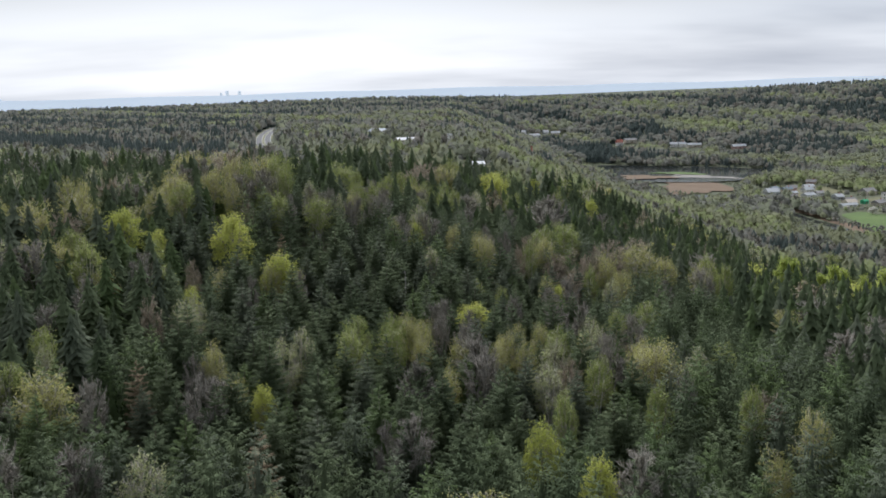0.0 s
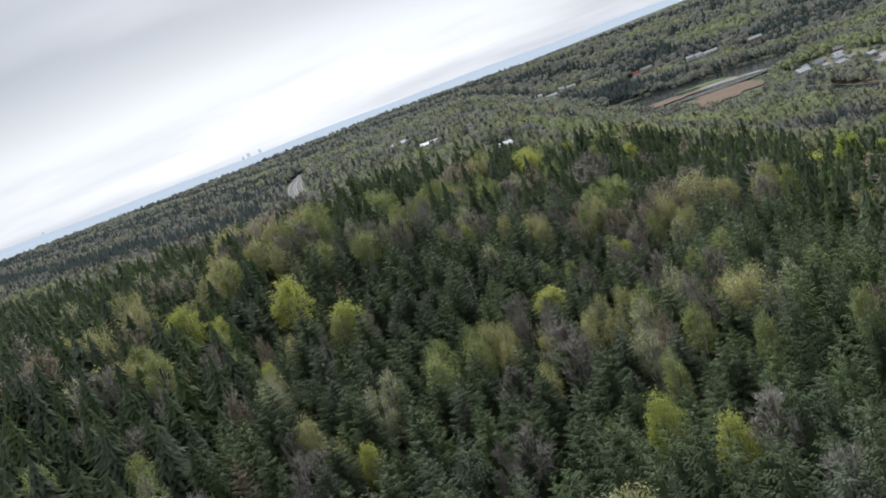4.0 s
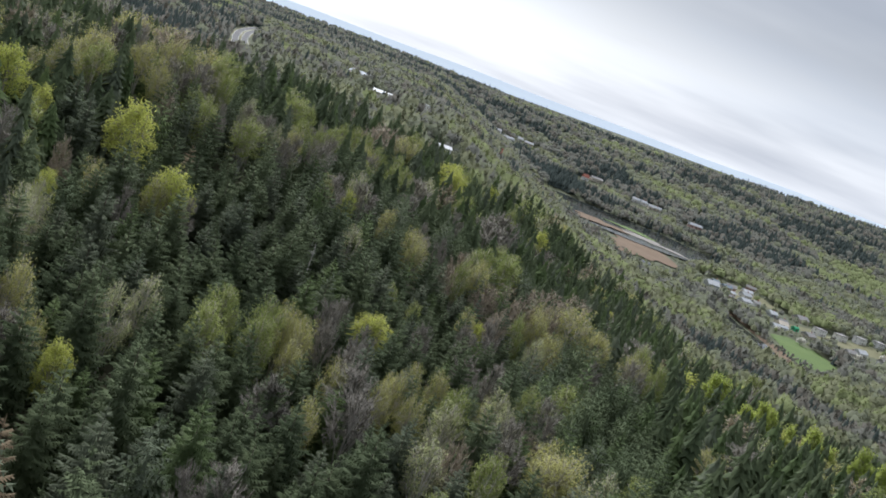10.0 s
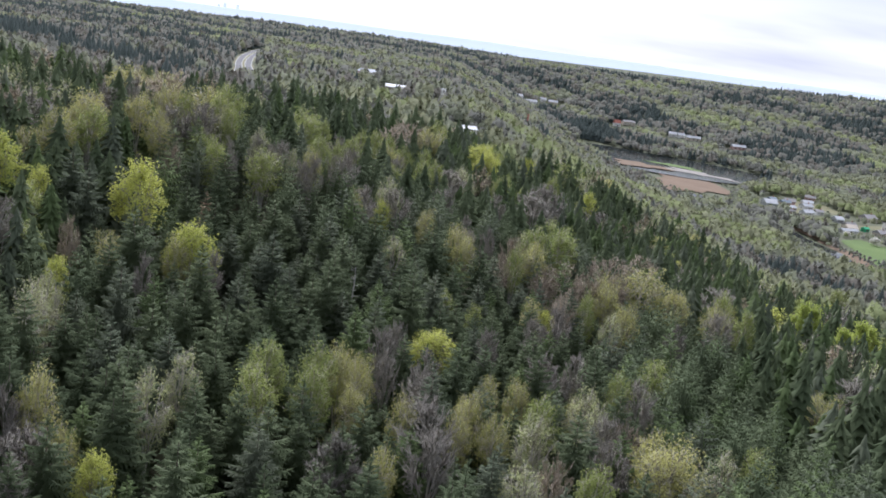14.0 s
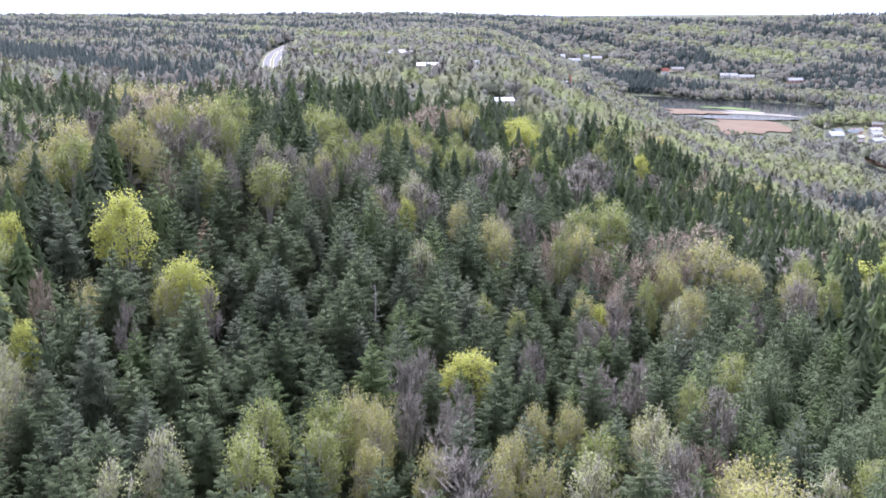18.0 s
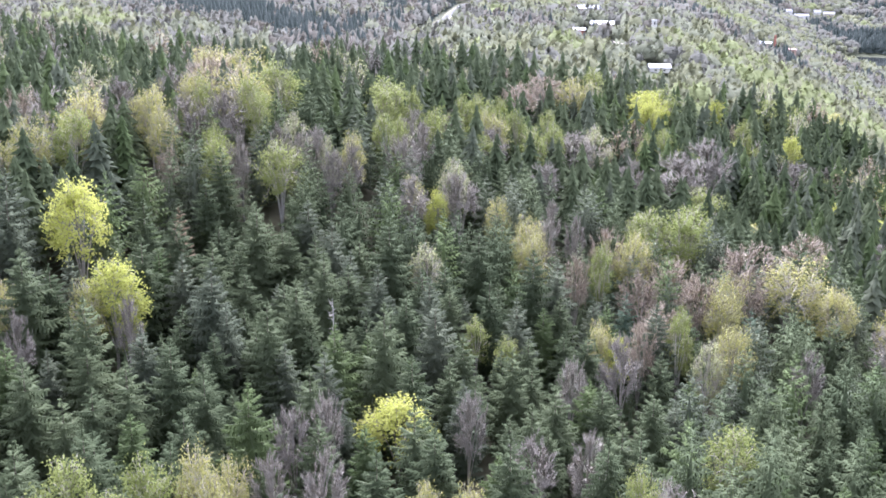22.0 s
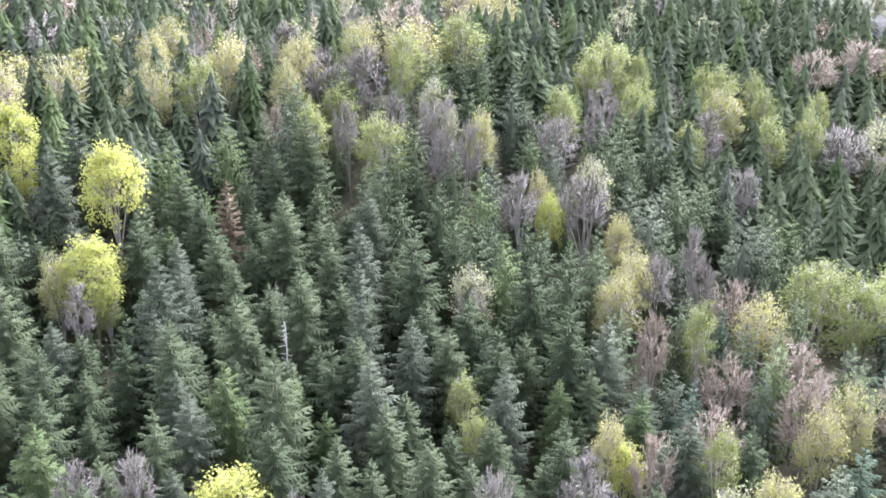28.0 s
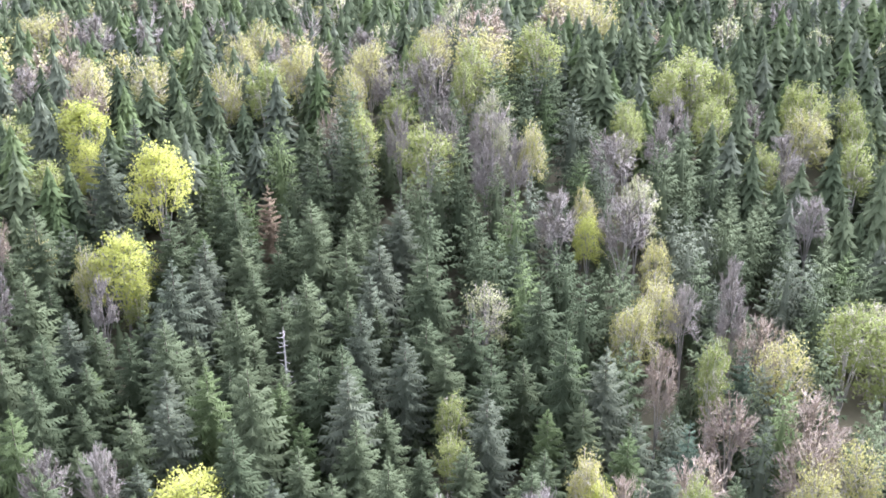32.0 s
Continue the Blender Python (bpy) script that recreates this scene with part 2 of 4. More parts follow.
def mesh_of(name, verts, tris, mat, tint=None, normals=None):
    """A mesh from arrays of corners and triangles, and where given the corners' normals."""
    me = bpy.data.meshes.new(name)
    verts, tris = np.asarray(verts, np.float32), np.asarray(tris, np.int32)
    me.vertices.add(len(verts))
    me.vertices.foreach_set("co", verts.ravel())
    me.loops.add(tris.size)
    me.loops.foreach_set("vertex_index", tris.ravel())
    me.polygons.add(len(tris))
    me.polygons.foreach_set("loop_start", np.arange(0, tris.size, 3, dtype=np.int32))
    me.update(calc_edges=True)
    if tint is not None:
        me.attributes.new("tint", "FLOAT", "POINT").data.foreach_set("value", np.asarray(tint, np.float32))
    if normals is not None:
        me.attributes.new("custom_normal", "FLOAT_VECTOR", "POINT").data.foreach_set("vector", np.asarray(normals, np.float32).ravel())
    me.materials.append(mat)
    return me


def part(name, data, parent, label=""):
    ob = new(name, data)
    ob.parent = parent
    return tagged(ob, label)


# one sheet of ground, fine near the flight and coarse far off
def steps(stops):
    out = []
    for a, b, s in stops:
        out += list(np.arange(a, b, s))
    return np.array(out + [stops[-1][1]])


gx = steps([(-4900, -1500, 170), (-1500, -400, 40), (-400, 700, 12), (700, 1500, 30), (1500, 4900, 150)])
gy = steps([(-4900, -300, 200), (-300, 40, 40), (40, 700, 11), (700, 1600, 18), (1600, 2800, 40), (2800, 4900, 150)])
GX, GY = np.meshgrid(gx, gy)
gv = np.stack([GX, GY, land(GX, GY)], -1).reshape(-1, 3)
gi = np.arange(len(gx) * len(gy)).reshape(len(gy), len(gx))
ga, gb, gc, gd = gi[:-1, :-1].ravel(), gi[:-1, 1:].ravel(), gi[1:, 1:].ravel(), gi[1:, :-1].ravel()
GROUND = material("forest_floor", (0.050, 0.047, 0.028), (0.125, 0.118, 0.07), scale=0.05, fine=0.9, vary="none", rough=0.95)
VALLEY = material("valley_grass", (0.075, 0.085, 0.050), (0.135, 0.145, 0.088), scale=0.03, fine=0.6, vary="none", rough=0.95)
ground = tagged(new("ground", mesh_of("ground", gv, np.concatenate([np.stack([ga, gb, gc], 1), np.stack([ga, gc, gd], 1)]), GROUND)),
                "brown and mossy forest floor sloping into a river valley", "ground", kind="structure")
ground.data.materials.append(VALLEY)
ground.data.polygons.foreach_set("material_index", np.tile((np.hypot(GX, GY - 60)[:-1, :-1] > 500).ravel(), 2).astype(np.int32))


# ---- trees ----
class Pile:
    """Corners and triangles that grow piece by piece."""

    def __init__(self):
        self.v, self.f = [], []

    def tri(self, a, b, c):
        n = len(self.v)
        self.v += [tuple(a), tuple(b), tuple(c)]
        self.f.append((n, n + 1, n + 2))

    def tube(self, points, radii, sides=5):
        """A tapered limb along points."""
        rings = []
        for k, (p, r) in enumerate(zip(points, radii)):
            ahead = (points[min(k + 1, len(points) - 1)] - points[max(k - 1, 0)]).normalized()
            side = ahead.orthogonal().normalized()
            up = ahead.cross(side)
            n = len(self.v)
            for s in range(sides):
                a = 2 * math.pi * s / sides
                self.v.append(tuple(p + r * (math.cos(a) * side + math.sin(a) * up)))
            rings.append(n)
        for n, m in zip(rings, rings[1:]):
            for s in range(sides):
                t = (s + 1) % sides
                self.f += [(n + s, n + t, m + t), (n + s, m + t, m + s)]

    def sliver(self, a, b, width):
        """A twig: one long thin triangle."""
        side = (b - a).orthogonal().normalized()
        side.rotate(Matrix.Rotation(random.uniform(0, 6.3), 3, (b - a).normalized()))
        self.tri(a - side * width, a + side * width, b)

    def arrays(self):
        return np.array(self.v, np.float32), np.array(self.f, np.int32)


def vec(*a):
    return Vector(a)


def unit(a):
    return a / np.maximum(np.linalg.norm(a, axis=-1, keepdims=True), 1e-6)


def softened(arrays, way, share):
    """Foliage whose leaves face about where the crown's outside does: corners, triangles, normals."""
    v, f = arrays
    way = unit(way)
    flat = unit(np.cross(v[f[:, 1]] - v[f[:, 0]], v[f[:, 2]] - v[f[:, 0]]))
    back = np.einsum("ij,ij->i", flat, way[f[:, 0]]) < 0
    f = np.where(back[:, None], f[:, [0, 2, 1]], f)
    flat = np.where(back[:, None], -flat, flat)
    n = np.zeros_like(v)
    for k in range(3):
        n[f[:, k]] += flat
    return v, f, unit(unit(n) * (1 - share) + way * share)


def as_cone(arrays, share=0.5, up=0.7):
    v = arrays[0]
    r = np.hypot(v[:, 0], v[:, 1])[:, None]
    return softened(arrays, np.concatenate([v[:, :2] / np.maximum(r, 0.15), np.full_like(r, up)], 1), share)


def as_dome(arrays, wide, middle, deep, share=0.65, up=0.35):
    v = arrays[0]
    if not len(v):
        return arrays
    way = unit(np.stack([v[:, 0] / wide, v[:, 1] / wide, (v[:, 2] - middle) / deep], 1))
    way[:, 2] += up
    return softened(arrays, way, share)


def spruce_crown(rng, h, R, tip=1.0, whorls=21, per=10, droop=0.5, thin=1.0, pale=False, stations=(0.2, 0.34, 0.48, 0.62, 0.76, 0.9)):
    """Whorls of drooping branches with side sprays and a ragged leader; the bare branch wood comes apart."""
    pile, wood = Pile(), Pile()
    base, wide = 0.12 * h, 1.22 if len(stations) < 4 else 0.9
    for k in range(whorls):
        u = (k + 0.4) / whorls
        z = base + (h - base) * u ** 0.95
        reach = R * math.tanh(0.52 * (h - z) / R) * (0.8 + 0.2 * min(1, u * 5)) + 0.14
        count = max(5, int(per * (1 - 0.45 * u)))
        for b in range(count):
            a = 2 * math.pi * (b + 0.5 * (k % 2)) / count + rng.uniform(-0.3, 0.3)
            L = reach * rng.uniform(0.66, 1.2) * thin
            out, across = vec(math.cos(a), math.sin(a), 0), vec(-math.sin(a), math.cos(a), 0)
            sag = droop * (1 - 1.35 * u) * rng.uniform(0.7, 1.25)
            z0 = z + rng.uniform(-0.35, 0.35)

            def spine(s):
                return out * (L * s) + vec(0, 0, z0 + L * (0.22 * s * u - sag * (1.25 * s - 0.75 * s * s * s)))

            for s in stations:
                w = (L * (0.36 - 0.24 * s) + 0.17) * wide
                root_a, root_b = spine(s - 0.10 * wide), spine(s + 0.07 * wide)
                for sign in (-1, 1):
                    apex = spine(s + 0.13) + across * (sign * w * rng.uniform(0.75, 1.3)) - vec(0, 0, w * rng.uniform(0.3, 0.75))
                    pile.tri(root_a, apex, root_b)
                pile.tri(root_a, root_b, spine(s) - vec(0, 0, w * rng.uniform(0.7, 1.35)) + across * rng.uniform(-0.15, 0.15))
            pile.tri(spine(0.8) - across * 0.08 * L, spine(0.8) + across * 0.08 * L, spine(1.08))
            if u < 0.8 and rng.random() < (0.9 if pale else 0.6):
                lift = vec(0, 0, 0.05)
                wood.tri(spine(0.12) + lift - across * 0.05, spine(0.12) + lift + across * 0.05, spine(0.6) + lift)
                wood.tri(spine(0.5) + lift - across * 0.035, spine(0.5) + lift + across * 0.035, spine(0.97) + lift)
    n, q = 7, 0.34
    for b in range(n):  # dim inner core of old branches
        a, c = 2 * math.pi * b / n, 2 * math.pi * (b + 1) / n
        pile.tri(vec(q * R * math.cos(a), q * R * math.sin(a), base + 0.6), vec(q * R * math.cos(c), q * R * math.sin(c), base + 0.6),
                 vec(0, 0, h * 0.8))
    for b in range(4):
        a = b * 1.57 + 0.3
        pile.tri(vec(0.13 * math.cos(a), 0.13 * math.sin(a), h - 1.2), vec(0.13 * math.cos(a + 1.6), 0.13 * math.sin(a + 1.6), h - 1.2), vec(0, 0, h + 0.6 * tip))
    return as_cone(pile.arrays()), wood.arrays()


def spruce_far(rng, h, R, tiers=9, points=7):
    """The same shape in ragged drooping skirts."""
    pile = Pile()
    base = 0.14 * h
    for k in range(tiers):
        u = k / tiers
        z = base + (h - base) * (u + 1.25 / tiers)
        r = R * math.tanh(0.50 * (h - base) * (1 - u) / R) * (0.85 + 0.15 * min(1, u * 5)) + 0.05
        r *= rng.uniform(0.85, 1.15)
        turn = rng.uniform(0, 6)
        ring = []
        for b in range(2 * points):
            a = turn + math.pi * b / points + rng.uniform(-0.16, 0.16)
            q = r * (rng.uniform(0.75, 1.4) if b % 2 == 0 else rng.uniform(0.45, 0.75))
            ring.append(vec(q * math.cos(a), q * math.sin(a), z - (1.15 / tiers) * (h - base) * rng.uniform(1.1, 2.2) * (1 if b % 2 == 0 else 0.6)))
        for b in range(2 * points):
            pile.tri(vec(0, 0, z), ring[b], ring[(b + 1) % (2 * points)])
    return as_cone(pile.arrays(), 0.45)


def spruce_trunk(rng, h):
    pile = Pile()
    r = 0.011 * h + 0.05
    pile.tube([vec(0, 0, -1.2), vec(0, 0, 0.3), vec(0, 0, 0.45 * h), vec(0, 0, 0.93 * h)], [r * 1.35, r, r * 0.6, 0.03], 6)
    return pile.arrays()


def leafy_tree(rng, h, R, low=0.3, ends=46, twigs=7, leaves=6, leaf=0.34, fan=0.5, tall=0.40, twig_width=0.035):
    """Trunk and limbs, twigs and leaves, each as arrays. The crown fills an uneven egg from low * h up."""
    wood, thin, green = Pile(), Pile(), Pile()
    lean = vec(rng.uniform(-0.04, 0.04) * h, rng.uniform(-0.04, 0.04) * h, 0)
    fork = vec(0, 0, low * h) + lean * 0.4
    r0 = 0.012 * h + 0.05
    wood.tube([vec(0, 0, -1.0), vec(0, 0, 0.2), fork * 0.6, fork], [r0 * 1.4, r0, r0 * 0.85, r0 * 0.75], 6)
    mid = h * (low + 1) / 2 + 0.02 * h
    deep = h * (1 - low) / 2
    lobes = [(rng.uniform(0, 6.3), rng.uniform(-0.3, 0.8), rng.uniform(0.12, 0.30)) for _ in range(5)]

    def shell(a, e):
        bump = sum(q * max(0, math.cos(a - b) * math.cos(e - c)) ** 6 for b, c, q in lobes)
        k = 0.86 + bump
        return vec(R * k * math.cos(e) * math.cos(a), R * k * math.cos(e) * math.sin(a), deep * k * math.sin(e))

    limbs = []
    count = 6
    for k in range(count):
        a = 2 * math.pi * k / count + rng.uniform(-0.4, 0.4)
        e = rng.uniform(0.15, 0.9) if k else 1.45
        tip = vec(0, 0, mid) + lean + shell(a, e) * rng.uniform(0.62, 0.8)
        start = fork * rng.uniform(0.82, 1.0)
        bend = start.lerp(tip, 0.5) + vec(0, 0, (1 - fan) * 0.05 * h) - vec(math.cos(a), math.sin(a), 0) * R * 0.12 * fan
        pts = [start, start.lerp(bend, 0.6), bend, bend.lerp(tip, 0.5), tip]
        wood.tube(pts, [r0 * 0.55, r0 * 0.42, r0 * 0.32, r0 * 0.22, r0 * 0.08], 4)
        limbs.append(pts)
    for k in range(ends):
        a, e = rng.uniform(0, 2 * math.pi), math.asin(rng.uniform(-0.6, 1.0))
        q = shell(a, e)
        end = vec(0, 0, mid) + lean + q * rng.uniform(0.72, 1.0)
        pts = min(limbs, key=lambda p: (p[4] - end).length)
        start = pts[rng.choice((2, 3, 3))].lerp(pts[4], rng.uniform(0, 0.6))
        if (end - start).length < 0.8:
            continue
        way = q.normalized() * (1 - 0.5 * fan) + vec(0, 0, 0.35 + 0.6 * fan)
        knee = start.lerp(end, 0.55) + vec(0, 0, 0.04 * h)
        thin.sliver(start, knee, twig_width * 2.2)
        thin.sliver(start.lerp(knee, 0.85), end, twig_width * 1.7)
        for t in range(twigs):
            f = rng.uniform(0.15, 1.0)
            p = start.lerp(knee, f / 0.6) if f < 0.6 else knee.lerp(end, (f - 0.6) / 0.4)
            go = (way + vec(rng.gauss(0, 0.5), rng.gauss(0, 0.5), rng.gauss(0, 0.35))).normalized()
            tip = p + go * rng.uniform(0.5, 1.0) * (0.16 * R + 0.7)
            thin.sliver(p, tip, twig_width)
            thin.sliver(p.lerp(tip, 0.5), p.lerp(tip, 0.5) + (go + vec(rng.gauss(0, 0.6), rng.gauss(0, 0.6), rng.gauss(0, 0.4))).normalized() * 0.7, twig_width * 0.8)
        for t in range(leaves):
            p = start.lerp(end, rng.uniform(0.45, 1.08)) + vec(rng.gauss(0, 0.10 * R + 0.12), rng.gauss(0, 0.10 * R + 0.12), rng.gauss(0, 0.30))
            u = vec(rng.gauss(0, 1), rng.gauss(0, 1), rng.gauss(0, 0.7)).normalized()
            w = u.cross(vec(rng.gauss(0, 1), rng.gauss(0, 1), rng.gauss(0, 1))).normalized()
            s = 1.12 * leaf * rng.uniform(0.6, 1.3)
            green.tri(p - u * s, p + w * s * 1.3, p + u * s)
    return wood.arrays(), as_dome(thin.arrays(), R, mid - 0.4 * deep, deep, 0.45), as_dome(green.arrays(), R, mid - 0.3 * deep, deep)


def place(x, y, turn, size, tall=1.0, sink=0.0):
    return Matrix.LocRotScale((x, y, float(land(x, y)) - sink), Euler((0, 0, turn)), (size, size, size * tall))


def thing_of(name, pieces, label, category, group):
    """An empty at the foot with the pieces as parts, built at the origin."""
    ob = tagged(new(name), label, category, group)
    ob.empty_display_size = 0.5
    for piece, me in pieces:
        p = part(piece, me, ob)
        if piece == "branchwork":
            tagged(p, kind="stuff")
    return ob


class Kind:
    """A prototype whose first use is the built thing and whose later uses are copies."""

    def __init__(self, name, pieces, label, category, group):
        self.first, self.args = None, (name, pieces, label, category, group)

    def put(self, m):
        if self.first is None:
            self.first = thing_of(*self.args)
            self.first.matrix_basis = m
            self.size = m.to_scale()
        else:
            s = self.first.scale.copy()
            self.first.scale = (1, 1, 1)
            ob = copy_thing(self.first, m)
            self.first.scale = s
            ob.matrix_basis = m
        return self


rng = random.Random(7)


def spruce_kind(h, R, mat, label, name="spruce_tree", **more):
    tv, tf = spruce_trunk(rng, h)
    needles, wood = spruce_crown(rng, h, R, **more)
    return Kind(name, [("trunk", mesh_of("spruce_trunk", tv, tf, BARK)), ("crown", mesh_of("spruce_crown", needles[0], needles[1], LEAF_MAT[mat], normals=needles[2])),
                       ("branchwork", mesh_of("branchwork", *wood, TWIG_MAT["lichen"]))],
                label, "tree", "spruces of the hillside wood")


SPRUCES = [
    spruce_kind(20, 4.1, "spruce", "tall dark green spruce with drooping layered branches"),
    spruce_kind(18, 4.2, "spruce", "dark green spruce with a ragged pointed top", droop=0.62),
    spruce_kind(20.5, 4.6, "spruce", "broad old spruce with heavy hanging branches", droop=0.68),
    spruce_kind(17, 3.6, "spruce", "slender dark spruce in the dense wood", whorls=14),
    spruce_kind(19.5, 4.2, "grey_spruce", "greyish green spruce with thin lichen-pale branches", droop=0.5, pale=True),
    spruce_kind(18, 4.2, "green_spruce", "fresh green spruce with bright branch tips", droop=0.5),
]
PINE = spruce_kind(17, 3.8, "pine", "blue-green pine with upswept loose branches", name="pine_tree", droop=-0.2, whorls=11, per=9)
DEAD = spruce_kind(20, 2.8, "dead", "dead spruce with dry rust-brown needles", droop=0.6, whorls=14)


def leafy_kind(name, label, group, bark, twig, leafm, **more):
    wood, thin, green = leafy_tree(rng, **more)
    pieces = [("trunk", mesh_of("trunk", *wood, bark)), ("branchwork", mesh_of("branchwork", thin[0], thin[1], TWIG_MAT[twig], normals=thin[2]))]
    if len(green[1]):
        pieces.append(("crown", mesh_of("leaf_crown", green[0], green[1], LEAF_MAT[leafm], normals=green[2])))
    return Kind(name, pieces, label, "tree", group)


MAPLES = [leafy_kind("maple_tree", "round maple bursting into yellow-green flower", "flowering maples", BARK_GREY, "bare", "maple",
                     h=20, R=5.3, low=0.22, ends=90, twigs=3, leaves=52, leaf=0.19, fan=0.3) for _ in range(2)]
LIMES = [leafy_kind("birch_tree", "birch with fresh light green leaves and a pale trunk", "fresh green birches", BARK_PALE, "pale", "lime",
                    h=20.5, R=4.0, low=0.12, ends=76, twigs=4, leaves=46, leaf=0.165, fan=0.6) for _ in range(2)]
OLIVES = [leafy_kind("linden_tree", "domed broadleaf tree in tan and olive bud", "budding broadleaf trees", BARK_GREY, "pale", "olive",
                     h=20, R=5.3, low=0.18, ends=88, twigs=6, leaves=40, leaf=0.17, fan=0.5, twig_width=0.045) for _ in range(2)]
WILLOWS = [leafy_kind("aspen_tree", "pale grey-green aspen with upswept fine twigs", "budding aspens", BARK_PALE, "pale", "willow",
                      h=20, R=4.3, low=0.12, ends=76, twigs=8, leaves=28, leaf=0.155, fan=0.95, twig_width=0.045) for _ in range(2)]
BARES = [leafy_kind("bare_tree", "leafless grey tree with a fan of fine twigs", "leafless trees", BARK_GREY, "bare", "brown",
                    h=20, R=4.7, low=0.22, ends=88, twigs=14, leaves=0, fan=0.8, twig_width=0.06) for _ in range(3)]
BROWNS = [leafy_kind("alder_tree", "leafless alder with grey-brown budding twigs", "budding alders", BARK_GREY, "brown", "brown",
                     h=20, R=4.6, low=0.2, ends=92, twigs=14, leaves=5, leaf=0.12, fan=0.85, twig_width=0.058) for _ in range(3)]

POPLARS = [leafy_kind("poplar_tree", "tall poplar in bright fresh yellow-green leaf", "row of poplars", BARK_PALE, "pale", "fresh",
                      h=20, R=2.9, low=0.1, ends=70, twigs=2, leaves=44, leaf=0.24, fan=0.9)]
taken = []


def free(x, y, gap):
    return all((x - a) ** 2 + (y - b) ** 2 > (gap + c) ** 2 * 0.55 for a, b, c in taken)


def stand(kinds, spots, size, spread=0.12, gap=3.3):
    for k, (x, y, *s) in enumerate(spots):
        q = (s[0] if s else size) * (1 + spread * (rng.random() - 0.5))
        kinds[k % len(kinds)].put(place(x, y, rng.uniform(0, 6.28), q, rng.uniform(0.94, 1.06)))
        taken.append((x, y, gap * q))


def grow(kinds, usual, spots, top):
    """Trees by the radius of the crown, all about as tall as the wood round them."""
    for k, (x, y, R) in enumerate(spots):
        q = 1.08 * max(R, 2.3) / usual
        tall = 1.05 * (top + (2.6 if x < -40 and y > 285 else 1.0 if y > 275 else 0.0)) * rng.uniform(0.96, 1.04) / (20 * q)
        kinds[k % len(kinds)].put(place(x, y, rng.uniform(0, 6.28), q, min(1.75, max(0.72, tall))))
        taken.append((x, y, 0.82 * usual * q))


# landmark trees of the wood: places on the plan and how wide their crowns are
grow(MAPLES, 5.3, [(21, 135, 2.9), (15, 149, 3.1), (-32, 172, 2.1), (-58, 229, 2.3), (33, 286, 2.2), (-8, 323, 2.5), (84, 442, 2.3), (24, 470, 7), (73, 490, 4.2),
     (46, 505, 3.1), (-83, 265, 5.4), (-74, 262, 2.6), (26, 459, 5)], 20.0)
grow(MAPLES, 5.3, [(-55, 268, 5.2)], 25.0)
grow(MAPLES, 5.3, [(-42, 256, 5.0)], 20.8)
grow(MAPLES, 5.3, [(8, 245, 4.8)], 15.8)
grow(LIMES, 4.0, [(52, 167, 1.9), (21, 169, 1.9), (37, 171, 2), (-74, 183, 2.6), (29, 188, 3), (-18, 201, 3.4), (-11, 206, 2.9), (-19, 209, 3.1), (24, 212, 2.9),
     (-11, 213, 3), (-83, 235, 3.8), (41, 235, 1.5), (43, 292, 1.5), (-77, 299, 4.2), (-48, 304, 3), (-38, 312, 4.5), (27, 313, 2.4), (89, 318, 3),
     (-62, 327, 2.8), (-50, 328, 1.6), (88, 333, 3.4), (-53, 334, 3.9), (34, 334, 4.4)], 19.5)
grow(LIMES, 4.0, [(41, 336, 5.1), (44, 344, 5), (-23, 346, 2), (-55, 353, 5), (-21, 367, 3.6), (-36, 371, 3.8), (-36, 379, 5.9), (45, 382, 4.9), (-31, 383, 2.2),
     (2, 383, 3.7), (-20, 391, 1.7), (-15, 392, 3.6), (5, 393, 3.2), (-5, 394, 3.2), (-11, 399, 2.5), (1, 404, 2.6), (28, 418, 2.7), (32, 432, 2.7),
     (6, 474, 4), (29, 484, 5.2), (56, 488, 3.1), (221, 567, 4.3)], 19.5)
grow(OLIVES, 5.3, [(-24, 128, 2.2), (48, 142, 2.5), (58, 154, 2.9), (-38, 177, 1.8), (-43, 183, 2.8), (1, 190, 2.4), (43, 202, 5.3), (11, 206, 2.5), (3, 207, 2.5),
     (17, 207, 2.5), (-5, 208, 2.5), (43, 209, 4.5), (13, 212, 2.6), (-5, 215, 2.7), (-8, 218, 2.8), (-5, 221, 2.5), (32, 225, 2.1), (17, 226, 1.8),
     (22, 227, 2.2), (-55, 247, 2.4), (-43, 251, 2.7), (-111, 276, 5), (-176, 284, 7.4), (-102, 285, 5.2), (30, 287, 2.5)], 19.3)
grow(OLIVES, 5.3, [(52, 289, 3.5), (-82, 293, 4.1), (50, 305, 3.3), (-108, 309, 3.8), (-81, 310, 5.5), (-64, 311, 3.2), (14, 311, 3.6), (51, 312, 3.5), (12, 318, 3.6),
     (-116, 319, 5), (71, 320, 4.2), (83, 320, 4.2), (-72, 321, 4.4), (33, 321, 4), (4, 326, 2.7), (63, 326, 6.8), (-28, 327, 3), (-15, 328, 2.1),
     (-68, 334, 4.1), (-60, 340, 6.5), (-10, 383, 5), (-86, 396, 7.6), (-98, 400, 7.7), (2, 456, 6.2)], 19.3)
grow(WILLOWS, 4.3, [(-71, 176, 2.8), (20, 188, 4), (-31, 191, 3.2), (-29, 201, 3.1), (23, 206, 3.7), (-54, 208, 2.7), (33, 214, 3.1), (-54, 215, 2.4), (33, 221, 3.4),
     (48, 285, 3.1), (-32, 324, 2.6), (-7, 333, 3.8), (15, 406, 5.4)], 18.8)
